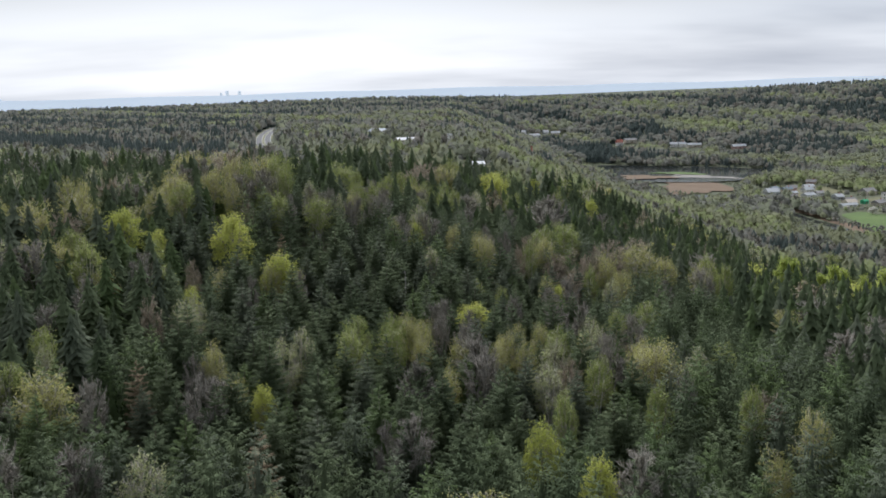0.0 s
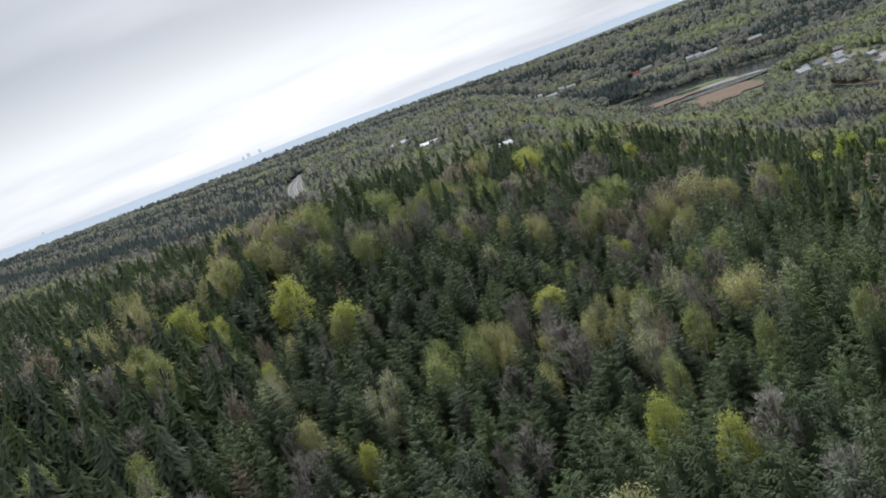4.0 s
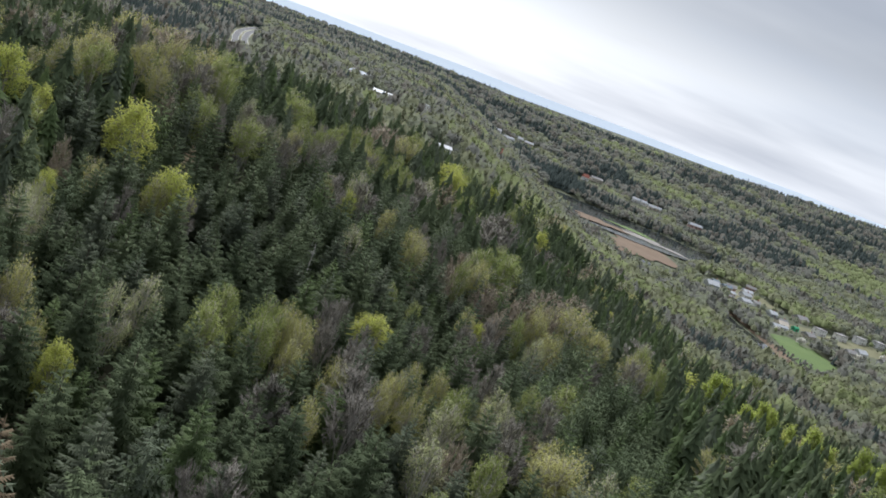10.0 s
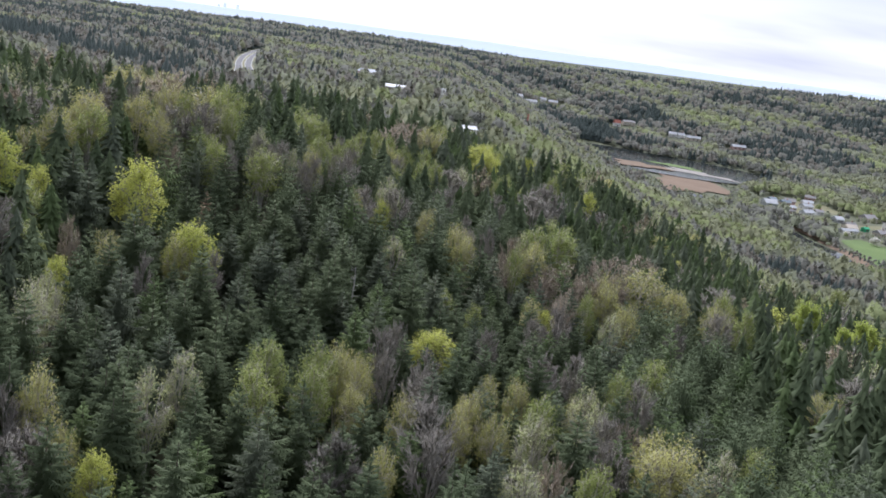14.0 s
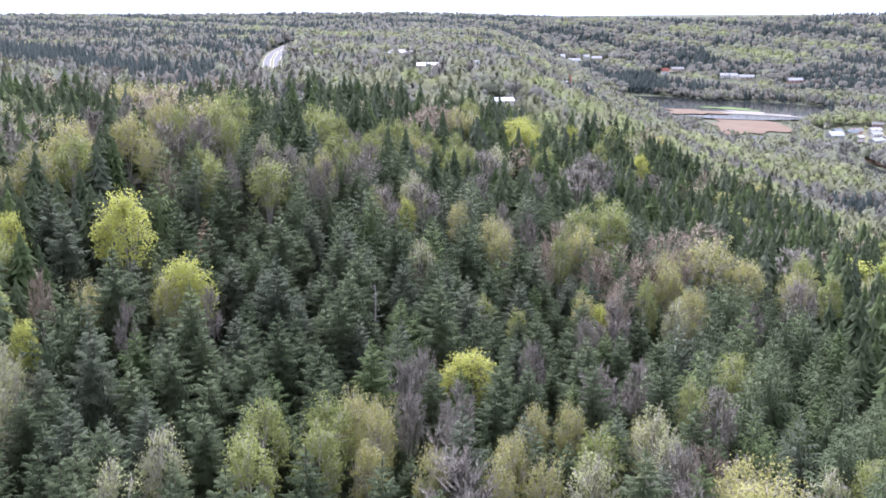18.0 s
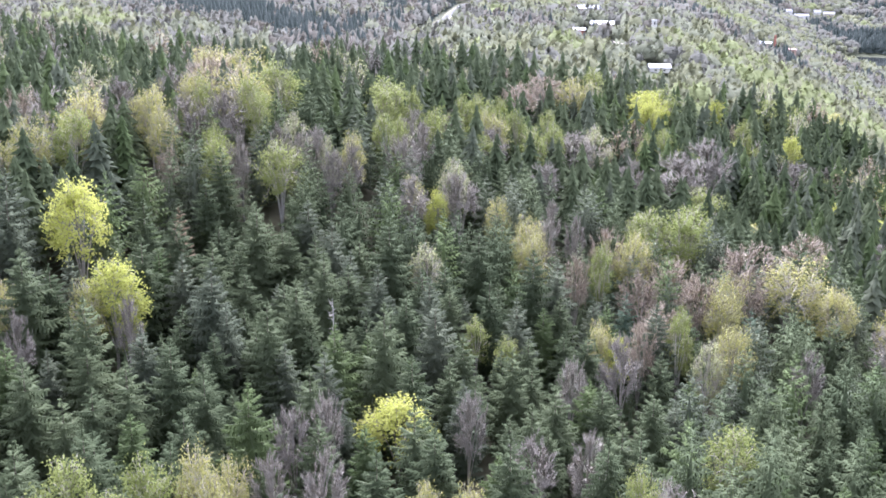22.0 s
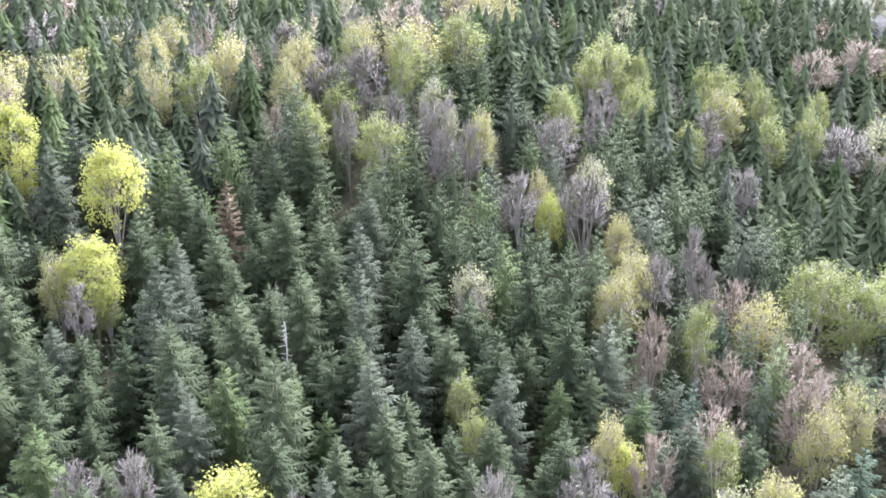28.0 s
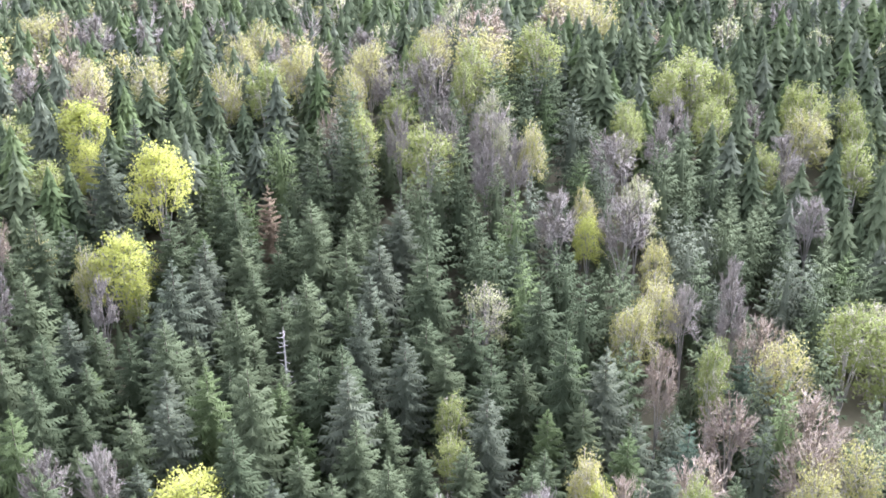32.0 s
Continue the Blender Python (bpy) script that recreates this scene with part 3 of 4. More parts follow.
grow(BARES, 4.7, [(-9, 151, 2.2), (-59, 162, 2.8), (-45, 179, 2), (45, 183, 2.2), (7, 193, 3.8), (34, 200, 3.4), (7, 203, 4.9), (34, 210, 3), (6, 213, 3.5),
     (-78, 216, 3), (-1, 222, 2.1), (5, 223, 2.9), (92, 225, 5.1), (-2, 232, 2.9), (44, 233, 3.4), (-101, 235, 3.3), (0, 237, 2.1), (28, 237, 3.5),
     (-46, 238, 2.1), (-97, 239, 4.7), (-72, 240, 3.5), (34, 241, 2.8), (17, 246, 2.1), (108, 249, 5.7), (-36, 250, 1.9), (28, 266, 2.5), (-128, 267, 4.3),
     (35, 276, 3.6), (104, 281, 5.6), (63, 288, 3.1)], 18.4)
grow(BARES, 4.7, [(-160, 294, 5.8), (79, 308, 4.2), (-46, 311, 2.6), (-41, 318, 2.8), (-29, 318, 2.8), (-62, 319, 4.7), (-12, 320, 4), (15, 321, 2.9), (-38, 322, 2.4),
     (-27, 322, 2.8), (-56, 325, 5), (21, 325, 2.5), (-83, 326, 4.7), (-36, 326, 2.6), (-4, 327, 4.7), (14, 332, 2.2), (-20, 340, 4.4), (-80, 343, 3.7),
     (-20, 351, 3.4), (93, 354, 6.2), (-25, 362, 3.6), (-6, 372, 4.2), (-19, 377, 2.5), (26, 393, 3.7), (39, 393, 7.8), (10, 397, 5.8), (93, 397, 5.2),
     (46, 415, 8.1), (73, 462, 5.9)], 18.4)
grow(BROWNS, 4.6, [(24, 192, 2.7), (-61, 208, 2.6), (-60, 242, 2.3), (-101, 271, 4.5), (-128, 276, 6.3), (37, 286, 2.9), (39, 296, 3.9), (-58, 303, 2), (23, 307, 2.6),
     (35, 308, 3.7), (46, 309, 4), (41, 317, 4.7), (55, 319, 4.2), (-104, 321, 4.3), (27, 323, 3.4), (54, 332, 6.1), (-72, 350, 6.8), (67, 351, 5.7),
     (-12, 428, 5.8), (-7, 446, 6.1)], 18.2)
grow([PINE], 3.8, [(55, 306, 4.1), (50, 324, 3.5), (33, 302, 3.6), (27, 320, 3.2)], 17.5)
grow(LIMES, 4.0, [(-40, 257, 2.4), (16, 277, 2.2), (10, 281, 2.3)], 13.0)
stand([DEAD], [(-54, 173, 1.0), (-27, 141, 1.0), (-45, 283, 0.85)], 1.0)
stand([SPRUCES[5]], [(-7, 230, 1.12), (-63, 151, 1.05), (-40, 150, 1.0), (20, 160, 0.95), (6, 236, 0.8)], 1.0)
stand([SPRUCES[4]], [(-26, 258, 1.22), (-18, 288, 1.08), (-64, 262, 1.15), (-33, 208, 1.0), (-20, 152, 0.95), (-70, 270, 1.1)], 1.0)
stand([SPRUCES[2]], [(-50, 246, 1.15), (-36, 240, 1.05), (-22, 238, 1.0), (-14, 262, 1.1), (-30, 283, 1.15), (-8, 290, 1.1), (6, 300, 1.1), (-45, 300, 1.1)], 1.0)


def snag_kind(h):
    """A barkless dead stem with broken branch stubs."""
    pile = Pile()
    pile.tube([vec(0, 0, -1), vec(0.1, 0, 0.5 * h), vec(-0.1, 0.1, 0.85 * h), vec(0.1, 0, h)], [0.22, 0.16, 0.10, 0.03], 6)
    stubs = Pile()
    for k in range(26):
        z, a, q = h * rng.uniform(0.45, 0.97), rng.uniform(0, 6.28), rng.uniform(0.6, 1.8)
        foot = vec(0, 0, z)
        bend = foot + vec(math.cos(a) * q * 0.7, math.sin(a) * q * 0.7, rng.uniform(-0.2, 0.3))
        stubs.tube([foot, bend, bend + vec(math.cos(a) * q * 0.4, math.sin(a) * q * 0.4, rng.uniform(0.1, 0.6))], [0.06, 0.045, 0.015], 3)
    return Kind("dead_tree", [("trunk", mesh_of("snag_trunk", *pile.arrays(), BARK_PALE)), ("branchwork", mesh_of("snag_stubs", *stubs.arrays(), BARK_PALE))],
                "bleached white dead tree with broken branch stubs", "tree", "")


stand([snag_kind(19)], [(-10, 267, 0.9)], 0.9, gap=1.0)
stand([SPRUCES[0]], [(-6.2, 264.6, 0.75), (-12.5, 263.5, 0.8), (-5, 268.5, 0.82)], 0.8, gap=2.0)
stand(POPLARS, [(133 + 4.6 * k, 388 - 3.2 * k + 5 * math.sin(k * 1.9), 1.12 + 0.1 * math.sin(k * 2.3)) for k in range(13)], 1.1, gap=3.6)


def wooded(x, y):
    """Whether tall wood stands here."""
    r = math.hypot(x, y - 60)
    side = math.degrees(math.atan2(x, y - 60))
    return r < edge(side) and y > 40


def edge(side):
    """How far the tall wood reaches, by the bearing."""
    return (430 + 95 * float(smooth(-2, 12, side)) + 230 * float(smooth(-19, -36, side)) - 70 * float(smooth(18, 30, side)) + 14 * math.sin(side * 0.9))


def patch(x, y):
    return float(wave(x, y, 31, 5.3) + 0.6 * wave(x, y, 13, 1.9))


spots = []
pitch_x, pitch_y = 6.2, 5.8
for j in range(130):
    for i in range(150):
        x = -520 + i * pitch_x + (j % 2) * 3.3 + rng.uniform(-2.9, 2.9)
        y = 45 + j * pitch_y + rng.uniform(-2.7, 2.7)
        if y < 85 or x > 0.54 * y + 28 or x < -0.54 * y - 28 - 230 * float(smooth(150, 260, y)) or not wooded(x, y):
            continue
        spots.append((x, y))
spots.sort(key=lambda p: max(abs(p[0] + 4 - 0.06 * (p[1] - 230)) / 68, abs(p[1] - 226) / 106))
single, mass = 0, {"spruce": [], "grey_spruce": [], "green_spruce": [], "maple": [], "lime": [], "olive": [], "willow": [], "bare": [], "brown": []}
further = {"spruce": [], "grey_spruce": [], "green_spruce": []}
extra = 0
for x, y in spots:
    if not free(x, y, 2.6):
        continue
    n = patch(x, y)
    roll = rng.random()
    leafy = 0.025 if -75 < x < 110 and 140 < y < 430 else 0.15 if x < -60 and y > 290 else 0.11 + 0.30 * max(0.0, n - 0.45)
    if roll < leafy:
        kind = rng.choice(("bare", "bare", "brown", "olive", "willow")) if x < -60 and y > 290 else rng.choice(("bare", "lime", "lime", "olive", "willow", "brown", "maple" if y > 345 and rng.random() < 0.6 else "olive"))
        if extra < 70 and kind != "maple":
            {"bare": BARES, "lime": LIMES, "olive": OLIVES, "willow": WILLOWS, "brown": BROWNS}[kind][extra % 2].put(
                place(x, y, rng.uniform(0, 6.28), rng.uniform(0.75, 1.0)))
            extra += 1
        else:
            mass[kind].append((x, y))
        continue
    if single < 290:
        k = rng.choice((0, 0, 1, 1, 2, 2, 3, 3, 3, 4, 4, 5))
        SPRUCES[k].put(place(x, y, rng.uniform(0, 6.28), rng.uniform(0.68, 1.12), rng.uniform(0.9, 1.08)))
        single += 1
    else:
        (mass if (x < 78 and math.hypot(x - 55, y - 220) < 197 and y > 165) or (y < 168 and abs(x) < 0.48 * y + 12) else further)[rng.choice(("spruce", "spruce", "spruce", "spruce", "grey_spruce", "green_spruce"))].append((x, y))


def scatter(protos, places, sizes, turns, tints, talls=None):
    """Copies of array prototypes at places, joined: corners, triangles, tint and, where the prototypes have them, normals."""
    V, F, T, N, n = [], [], [], [], 0
    places, sizes, turns, tints = (np.asarray(a, np.float32) for a in (places, sizes, turns, tints))
    talls = np.ones(len(places), np.float32) if talls is None else np.asarray(talls, np.float32)
    which = np.arange(len(places)) % len(protos)
    for k, (pv, pf, *pn) in enumerate(protos):
        m = which == k
        if not m.any() or not len(pf):
            continue
        c, s = np.cos(turns[m])[:, None], np.sin(turns[m])[:, None]
        q = sizes[m][:, None]
        x = (pv[None, :, 0] * c - pv[None, :, 1] * s) * q + places[m][:, None, 0]
        y = (pv[None, :, 0] * s + pv[None, :, 1] * c) * q + places[m][:, None, 1]
        z = pv[None, :, 2] * q * talls[m][:, None] + places[m][:, None, 2]
        V.append(np.stack([x, y, z], -1).reshape(-1, 3))
        F.append((pf[None] + (np.arange(m.sum()) * len(pv))[:, None, None] + n).reshape(-1, 3))
        T.append(np.repeat(tints[m], len(pv)))
        for a in pn:
            N.append(np.stack([a[None, :, 0] * c - a[None, :, 1] * s, a[None, :, 0] * s + a[None, :, 1] * c, a[None, :, 2] + 0 * c], -1).reshape(-1, 3))
        n += m.sum() * len(pv)
    return np.concatenate(V), np.concatenate(F), np.concatenate(T), np.concatenate(N) if N else None


def stuff(name, protos, xy, size, mat, label, spread=0.25, sink=0.0, small=None):
    if not len(xy):
        return None
    xy = np.asarray(xy, np.float32)
    pos = np.column_stack([xy, land(xy[:, 0], xy[:, 1]) - sink])
    r = np.random.RandomState(len(xy))
    size = size if small is None else size * small(xy[:, 0], xy[:, 1])
    v, f, t, n = scatter(protos, pos, size * (1 + spread * (r.rand(len(xy)) - 0.5) * 2), r.rand(len(xy)) * 6.28, r.rand(len(xy)), 0.9 + 0.2 * r.rand(len(xy)))
    ob = new(name, mesh_of(name, v, f, mat, t, n))
    return tagged(ob, label, "trees", kind="stuff")


under, bushes = [], []
for x, y in spots:
    if -80 < x < 80 and 105 < y < 330:
        if rng.random() < 0.6:
            px, py = x + rng.uniform(-3, 3), y + rng.uniform(-3, 3)
            (under if rng.random() < 0.7 else bushes).append((px, py))
near_spruces = [spruce_crown(rng, 18.5, 4.0 + 0.2 * k, whorls=15, per=8, droop=0.55, stations=(0.25, 0.45, 0.66, 0.88))[0] for k in range(5)]
outer = []
for j in range(74):  # the same wood goes on to both sides and behind the start
    for i in range(92):
        x, y = -330 + i * 7.2 + (j % 2) * 3.5 + rng.uniform(-2.2, 2.2), -150 + j * 6.9 + rng.uniform(-2.2, 2.2)
        inside = y > 83 and 0.54 * y + 30 > x > -0.54 * y - 30 - 230 * float(smooth(150, 260, y))
        if not inside and math.hypot(x, y - 60) < 330 and x < 240:
            outer.append((x, y))
fine_spruces = [spruce_crown(rng, 18.5, 3.6 + 0.2 * k, whorls=17, per=7, droop=0.5, stations=(0.3, 0.52, 0.74, 0.92))[0] for k in range(6)]
mid_spruces = [spruce_far(rng, 18.5, 3.4 + 0.2 * k, 15, 9) for k in range(7)]
far_spruces = [spruce_far(rng, 18.5, 3.3 + 0.2 * k, 11, 6) for k in range(6)]
for key, label in (("spruce", "mass of dark green spruces"), ("grey_spruce", "greyish spruces among the wood"), ("green_spruce", "fresh green spruces among the wood")):
    front, rest = [q for q in mass[key] if q[1] < 168], [q for q in mass[key] if q[1] >= 168]
    stuff("spruce_wood", near_spruces, front, 0.95, LEAF_TINT[key], label + " at the near foot of the slope")
    inner = [q for q in rest if q[1] < 352 and -62 < q[0] < 84]
    stuff("spruce_wood", fine_spruces, inner, 0.95, LEAF_TINT[key], label + " on the middle of the slope")
    stuff("spruce_wood", mid_spruces, [q for q in rest if q not in inner], 0.95, LEAF_TINT[key], label)
    stuff("spruce_wood", far_spruces, further[key], 0.95, LEAF_TINT[key], label + " towards the crest")
stuff("spruce_wood", [spruce_far(rng, 18, 4.2, 6, 5) for _ in range(4)], outer, 0.95, LEAF_TINT["spruce"], "spruces of the wood beside and behind the flight")
stuff("young_spruces", [spruce_crown(rng, 9, 2.3 + 0.2 * k, whorls=5, per=4, stations=(0.4, 0.8))[0] for k in range(4)], under, 0.85, LEAF_TINT["spruce"], "young spruces under the tall trees", 0.4)
for key, kw in (("maple", dict(h=18, R=4.6, low=0.2, ends=44, twigs=0, leaves=15, leaf=0.28)), ("lime", dict(h=19, R=3.9, low=0.15, ends=44, twigs=0, leaves=14, leaf=0.26)),
                ("olive", dict(h=19, R=4.8, low=0.2, ends=44, twigs=1, leaves=14, leaf=0.27)), ("willow", dict(h=19, R=4.2, low=0.15, ends=44, twigs=2, leaves=12, leaf=0.23, fan=0.9, twig_width=0.07)),
                ("bare", dict(h=19, R=4.5, ends=50, twigs=3, leaves=0, fan=0.8, twig_width=0.1)),
                ("brown", dict(h=19, R=4.3, ends=50, twigs=3, leaves=2, leaf=0.35, fan=0.8, twig_width=0.1))):
    made = [leafy_tree(rng, **kw) for _ in range(3)]
    twig = {"maple": "bare", "lime": "pale", "olive": "pale", "willow": "pale", "bare": "bare", "brown": "brown"}[key]
    stuff("broadleaf_branches", [m[1] for m in made], mass[key], 0.95, TWIG_TINT[twig], "twigs of broadleaf trees in the wood")
    if key != "bare":
        stuff("broadleaf_crowns", [m[2] for m in made], mass[key], 0.95, LEAF_TINT[key], "budding crowns of broadleaf trees in the wood")


# ---- the valley: low woods and gardens, then the wooded hills ----
def puff(rng, h, R, n, leaf, low=0.1):
    """A small far tree: loose leaf clumps on an uneven egg."""
    pile = Pile()
    for k in range(n):
        a, e = rng.uniform(0, 6.28), math.asin(rng.uniform(-0.3, 1.0))
        k = rng.uniform(0.75, 1.05)
        p = vec(R * k * math.cos(e) * math.cos(a), R * k * math.cos(e) * math.sin(a), h * ((1 + low) / 2 + (1 - low) / 2 * k * math.sin(e)))
        u = vec(-math.sin(a) + rng.gauss(0, 0.4), math.cos(a) + rng.gauss(0, 0.4), rng.gauss(0, 0.4)).normalized()
        w = vec(-math.cos(a) * math.sin(e), -math.sin(a) * math.sin(e), math.cos(e) + 0.2).normalized()
        s = leaf * rng.uniform(0.7, 1.3)
        pile.tri(p - u * s - w * s * 0.5, p + u * s - w * s * 0.4, p + w * s)
    return pile.arrays()


def cone(rng, h, R, n=6):
    pile = Pile()
    for lo, hi, q in ((0.05, 0.62, 1.0), (0.42, 1.0, 0.66)):
        t = rng.uniform(0, 6)
        for b in range(n):
            a, c = t + 6.283 * b / n, t + 6.283 * (b + 1) / n
            pile.tri(vec(R * q * math.cos(a), R * q * math.sin(a), h * (lo + rng.uniform(-0.03, 0.03))),
                     vec(R * q * math.cos(c), R * q * math.sin(c), h * (lo + rng.uniform(-0.03, 0.03))), vec(0, 0, h * hi))
    return pile.arrays()


def crown(rng, h, R, n=7, leaves=9, rings=(-0.5, 0.2, 0.75, 1.2)):
    """A far broadleaf crown: an uneven lobed dome with loose clumps on its outline."""
    pile = Pile()
    lobes = [(rng.uniform(0, 6.3), rng.uniform(0.1, 1.2), rng.uniform(0.1, 0.38)) for _ in range(4)]

    def at(a, e):
        k = 0.8 + rng.uniform(-0.09, 0.09) + sum(q * max(0, math.cos(a - b) * math.cos(e - c)) ** 5 for b, c, q in lobes)
        return vec(R * k * math.cos(e) * math.cos(a), R * k * math.cos(e) * math.sin(a), h * (0.5 + 0.5 * k * math.sin(e)))

    turn = rng.uniform(0, 6)
    for r, e in enumerate(rings):
        pile.v += [tuple(at(turn + (b + 0.5 * (r % 2)) * 6.2832 / n, e)) for b in range(n)]
    pile.v.append(tuple(at(0, 1.57)))
    top = (len(rings) - 1) * n
    for r in range(len(rings) - 1):
        for b in range(n):
            c = (b + 1) % n
            lo, hi = r * n, r * n + n
            if r % 2 == 0:
                pile.f += [(lo + b, lo + c, hi + b), (lo + c, hi + c, hi + b)]
            else:
                pile.f += [(lo + b, hi + c, hi + b), (lo + b, lo + c, hi + c)]
    pile.f += [(top + b, top + (b + 1) % n, top + n) for b in range(n)]
    for k in range(leaves):
        a, e = rng.uniform(0, 6.28), rng.uniform(0.0, 1.5)
        p, s = at(a, e) , R * rng.uniform(0.16, 0.3)
        out = vec(math.cos(e) * math.cos(a), math.cos(e) * math.sin(a), math.sin(e))
        side = vec(-math.sin(a), math.cos(a), rng.uniform(-0.6, 0.6))
        pile.tri(p - side * s - out * s * 0.4, p + side * s - out * s * 0.4, p + out * s * rng.uniform(0.5, 1.1) + vec(0, 0, s * 0.5))
    return pile.arrays()


CLEARINGS = [(-27, 768, 20, 22), (-36, 728, 13, 18), (7, 748, 5, 22), (-8, 664, 18, 20), (88, 984, 22, 22), (-54, 930, 24, 14),
             (67, 1370, 45, 24), (300, 1685, 32, 18), (382, 1630, 22, 14), (405, 1612, 22, 14), (460, 1570, 26, 14), (295, 1180, 40, 90),
             (390, 1090, 52, 90), (470, 995, 100, 60), (368, 850, 26, 66), (318, 830, 9, 130), (306, 650, 7, 60), (455, 1330, 9, 90)]
GREENWOOD = [(455, 1790, 66), (700, 1560, 70), (790, 1500, 80), (640, 1300, 55), (880, 1420, 90)]  # paler groves
ROAD_LINE = [(-96, 560), (-112, 660), (-126, 748), (-144, 850), (-164, 954), (-186, 1100), (-202, 1260), (-196, 1420), (-178, 1560)]


stuff("undergrowth", [as_dome(puff(rng, 4.5, 2.2, 30, 0.55), 2.2, 1.5, 2.5) for _ in range(4)], bushes, 0.9, LEAF_TINT["grey_spruce"], "bushes under the tall trees", 0.4)


# ---- water, reeds, roads and meadows ----
def draped(name, ring, mat, lift, label, category, kind="structure", rings=6, flat=None):
    """A sheet laid on the land inside an outline given as a function of the angle."""
    cx, cy, reach = ring
    pile_v, pile_f, n = [], [], 48
    for k in range(rings + 1):
        for s in range(n):
            a = 2 * math.pi * s / n
            q = k / rings
            dx, dy = reach(a)
            x, y = cx + q * dx, cy + q * dy
            pile_v.append((x, y, (float(land(x, y)) if flat is None else flat) + lift))
    for k in range(rings):
        for s in range(n):
            t = (s + 1) % n
            a, b, c, d = k * n + s, k * n + t, (k + 1) * n + t, (k + 1) * n + s
            pile_f += [(a, c, b), (a, d, c)] if k else [(a, d, c)]
    return tagged(new(name, mesh_of(name, pile_v, pile_f, mat)), label, category, kind=kind)


def blob(rx, ry, turn=0.0, wobble=0.12, seed=1.0):
    c, s = math.cos(turn), math.sin(turn)

    def reach(a):
        k = 1 + wobble * math.sin(3 * a + seed) + 0.6 * wobble * math.sin(7 * a + 2 * seed)
        u, v = rx * k * math.cos(a), ry * k * math.sin(a)
        return u * c - v * s, u * s + v * c

    return reach


def ribbon(name, line, width, mat, lift, label, category, kind="structure", off=0.0, step=14.0):
    """A strip of road or river along a line of the plan."""
    pts = [Vector((*p, 0)) for p in line]
    fine = []
    for k in range(len(pts) - 1):
        p0, p1, p2, p3 = pts[max(k - 1, 0)], pts[k], pts[k + 1], pts[min(k + 2, len(pts) - 1)]
        m = max(2, int((p2 - p1).length / step))
        for s in range(m):
            t = s / m
            fine.append(0.5 * ((2 * p1) + (p2 - p0) * t + (2 * p0 - 5 * p1 + 4 * p2 - p3) * t * t + (3 * p1 - p0 - 3 * p2 + p3) * t ** 3))
    fine.append(pts[-1])
    v, f = [], []
    for k, p in enumerate(fine):
        go = (fine[min(k + 1, len(fine) - 1)] - fine[max(k - 1, 0)]).normalized()
        side = Vector((go.y, -go.x, 0))
        z = float(land(p.x, p.y)) + lift
        for s in (-0.5, 0.5):
            q = p + side * (off + s * width)
            v.append((q.x, q.y, z))
        if k:
            n = 2 * k
            f += [(n - 2, n - 1, n + 1), (n - 2, n + 1, n)]
    return tagged(new(name, mesh_of(name, v, f, mat)), label, category, kind=kind)


WATER_MAT = material("still_water", (0.020, 0.024, 0.024), (0.05, 0.056, 0.055), scale=0.03, fine=0.8, rough=0.08, vary="none", bump=0.06)
REED = material("dry_reed", (0.125, 0.085, 0.055), (0.22, 0.16, 0.105), scale=0.06, fine=0.9, rough=0.95, vary="none", bump=0.6)
GRASS = material("meadow_grass", (0.07, 0.115, 0.035), (0.15, 0.21, 0.065), scale=0.05, fine=1.1, rough=0.95, vary="none")
ASPHALT = material("pale_asphalt", (0.10, 0.10, 0.105), (0.17, 0.17, 0.17), scale=0.08, fine=1.5, rough=0.9, vary="none")
VERGE = material("dry_verge", (0.12, 0.12, 0.06), (0.22, 0.21, 0.12), scale=0.08, fine=1.2, rough=0.95, vary="none")
GRAVEL = material("pale_gravel", (0.20, 0.185, 0.16), (0.32, 0.30, 0.27), scale=0.1, fine=2.0, rough=0.95, vary="none")
LINE = material("road_paint", (0.40, 0.40, 0.39), (0.55, 0.55, 0.53), scale=0.3, fine=3.0, vary="none")

draped("water", (290, 1365, blob(178, 128, -0.637, 0.05)), WATER_MAT, 0.0, "dark still water of the valley lake", "lake", flat=WATER)
draped("reed_bed", (292, 1178, blob(36, 88, -0.15, 0.2, 2.2)), REED, 1.2, "tan dry reeds beside the lake", "reeds", kind="stuff")
draped("reed_bed", (262, 1300, blob(34, 26, -0.6, 0.25, 0.6)), REED, 0.8, "tan dry reeds standing in the lake", "reeds", kind="stuff", flat=WATER)
draped("mud_bank", (330, 1290, blob(44, 18, -0.7, 0.3, 1.6)), GRAVEL, 0.25, "pale mud bank in the shallow lake", "mud", kind="stuff", flat=WATER)
draped("meadow", (318, 1345, blob(36, 14, -0.7, 0.25, 3.1)), GRASS, 0.35, "small green island in the lake", "grass", flat=WATER)
draped("meadow", (368, 850, blob(24, 62, -0.25, 0.15, 1.1)), GRASS, 0.3, "green mown lawn below the white houses", "grass")
draped("meadow", (67, 1370, blob(42, 20, 0.1, 0.2, 0.4)), material("ploughed_earth", (0.17, 0.125, 0.09), (0.26, 0.20, 0.145), scale=0.05, fine=0.8, vary="none"),
       0.5, "brown ploughed field at the foot of the hill", "field")
draped("yard", (400, 1110, blob(30, 50, -0.3, 0.25, 1.0)), VERGE, 0.25, "dry grass yards between the cottages", "yard")
draped("yard", (478, 1010, blob(70, 26, 0.35, 0.2, 1.0)), VERGE, 0.25, "dry grass yards round the white houses", "yard")
draped("yard", (-14, 690, blob(22, 12, 0.2, 0.2, 1.0)), GRAVEL, 0.25, "pale gravel yard of the works", "yard")
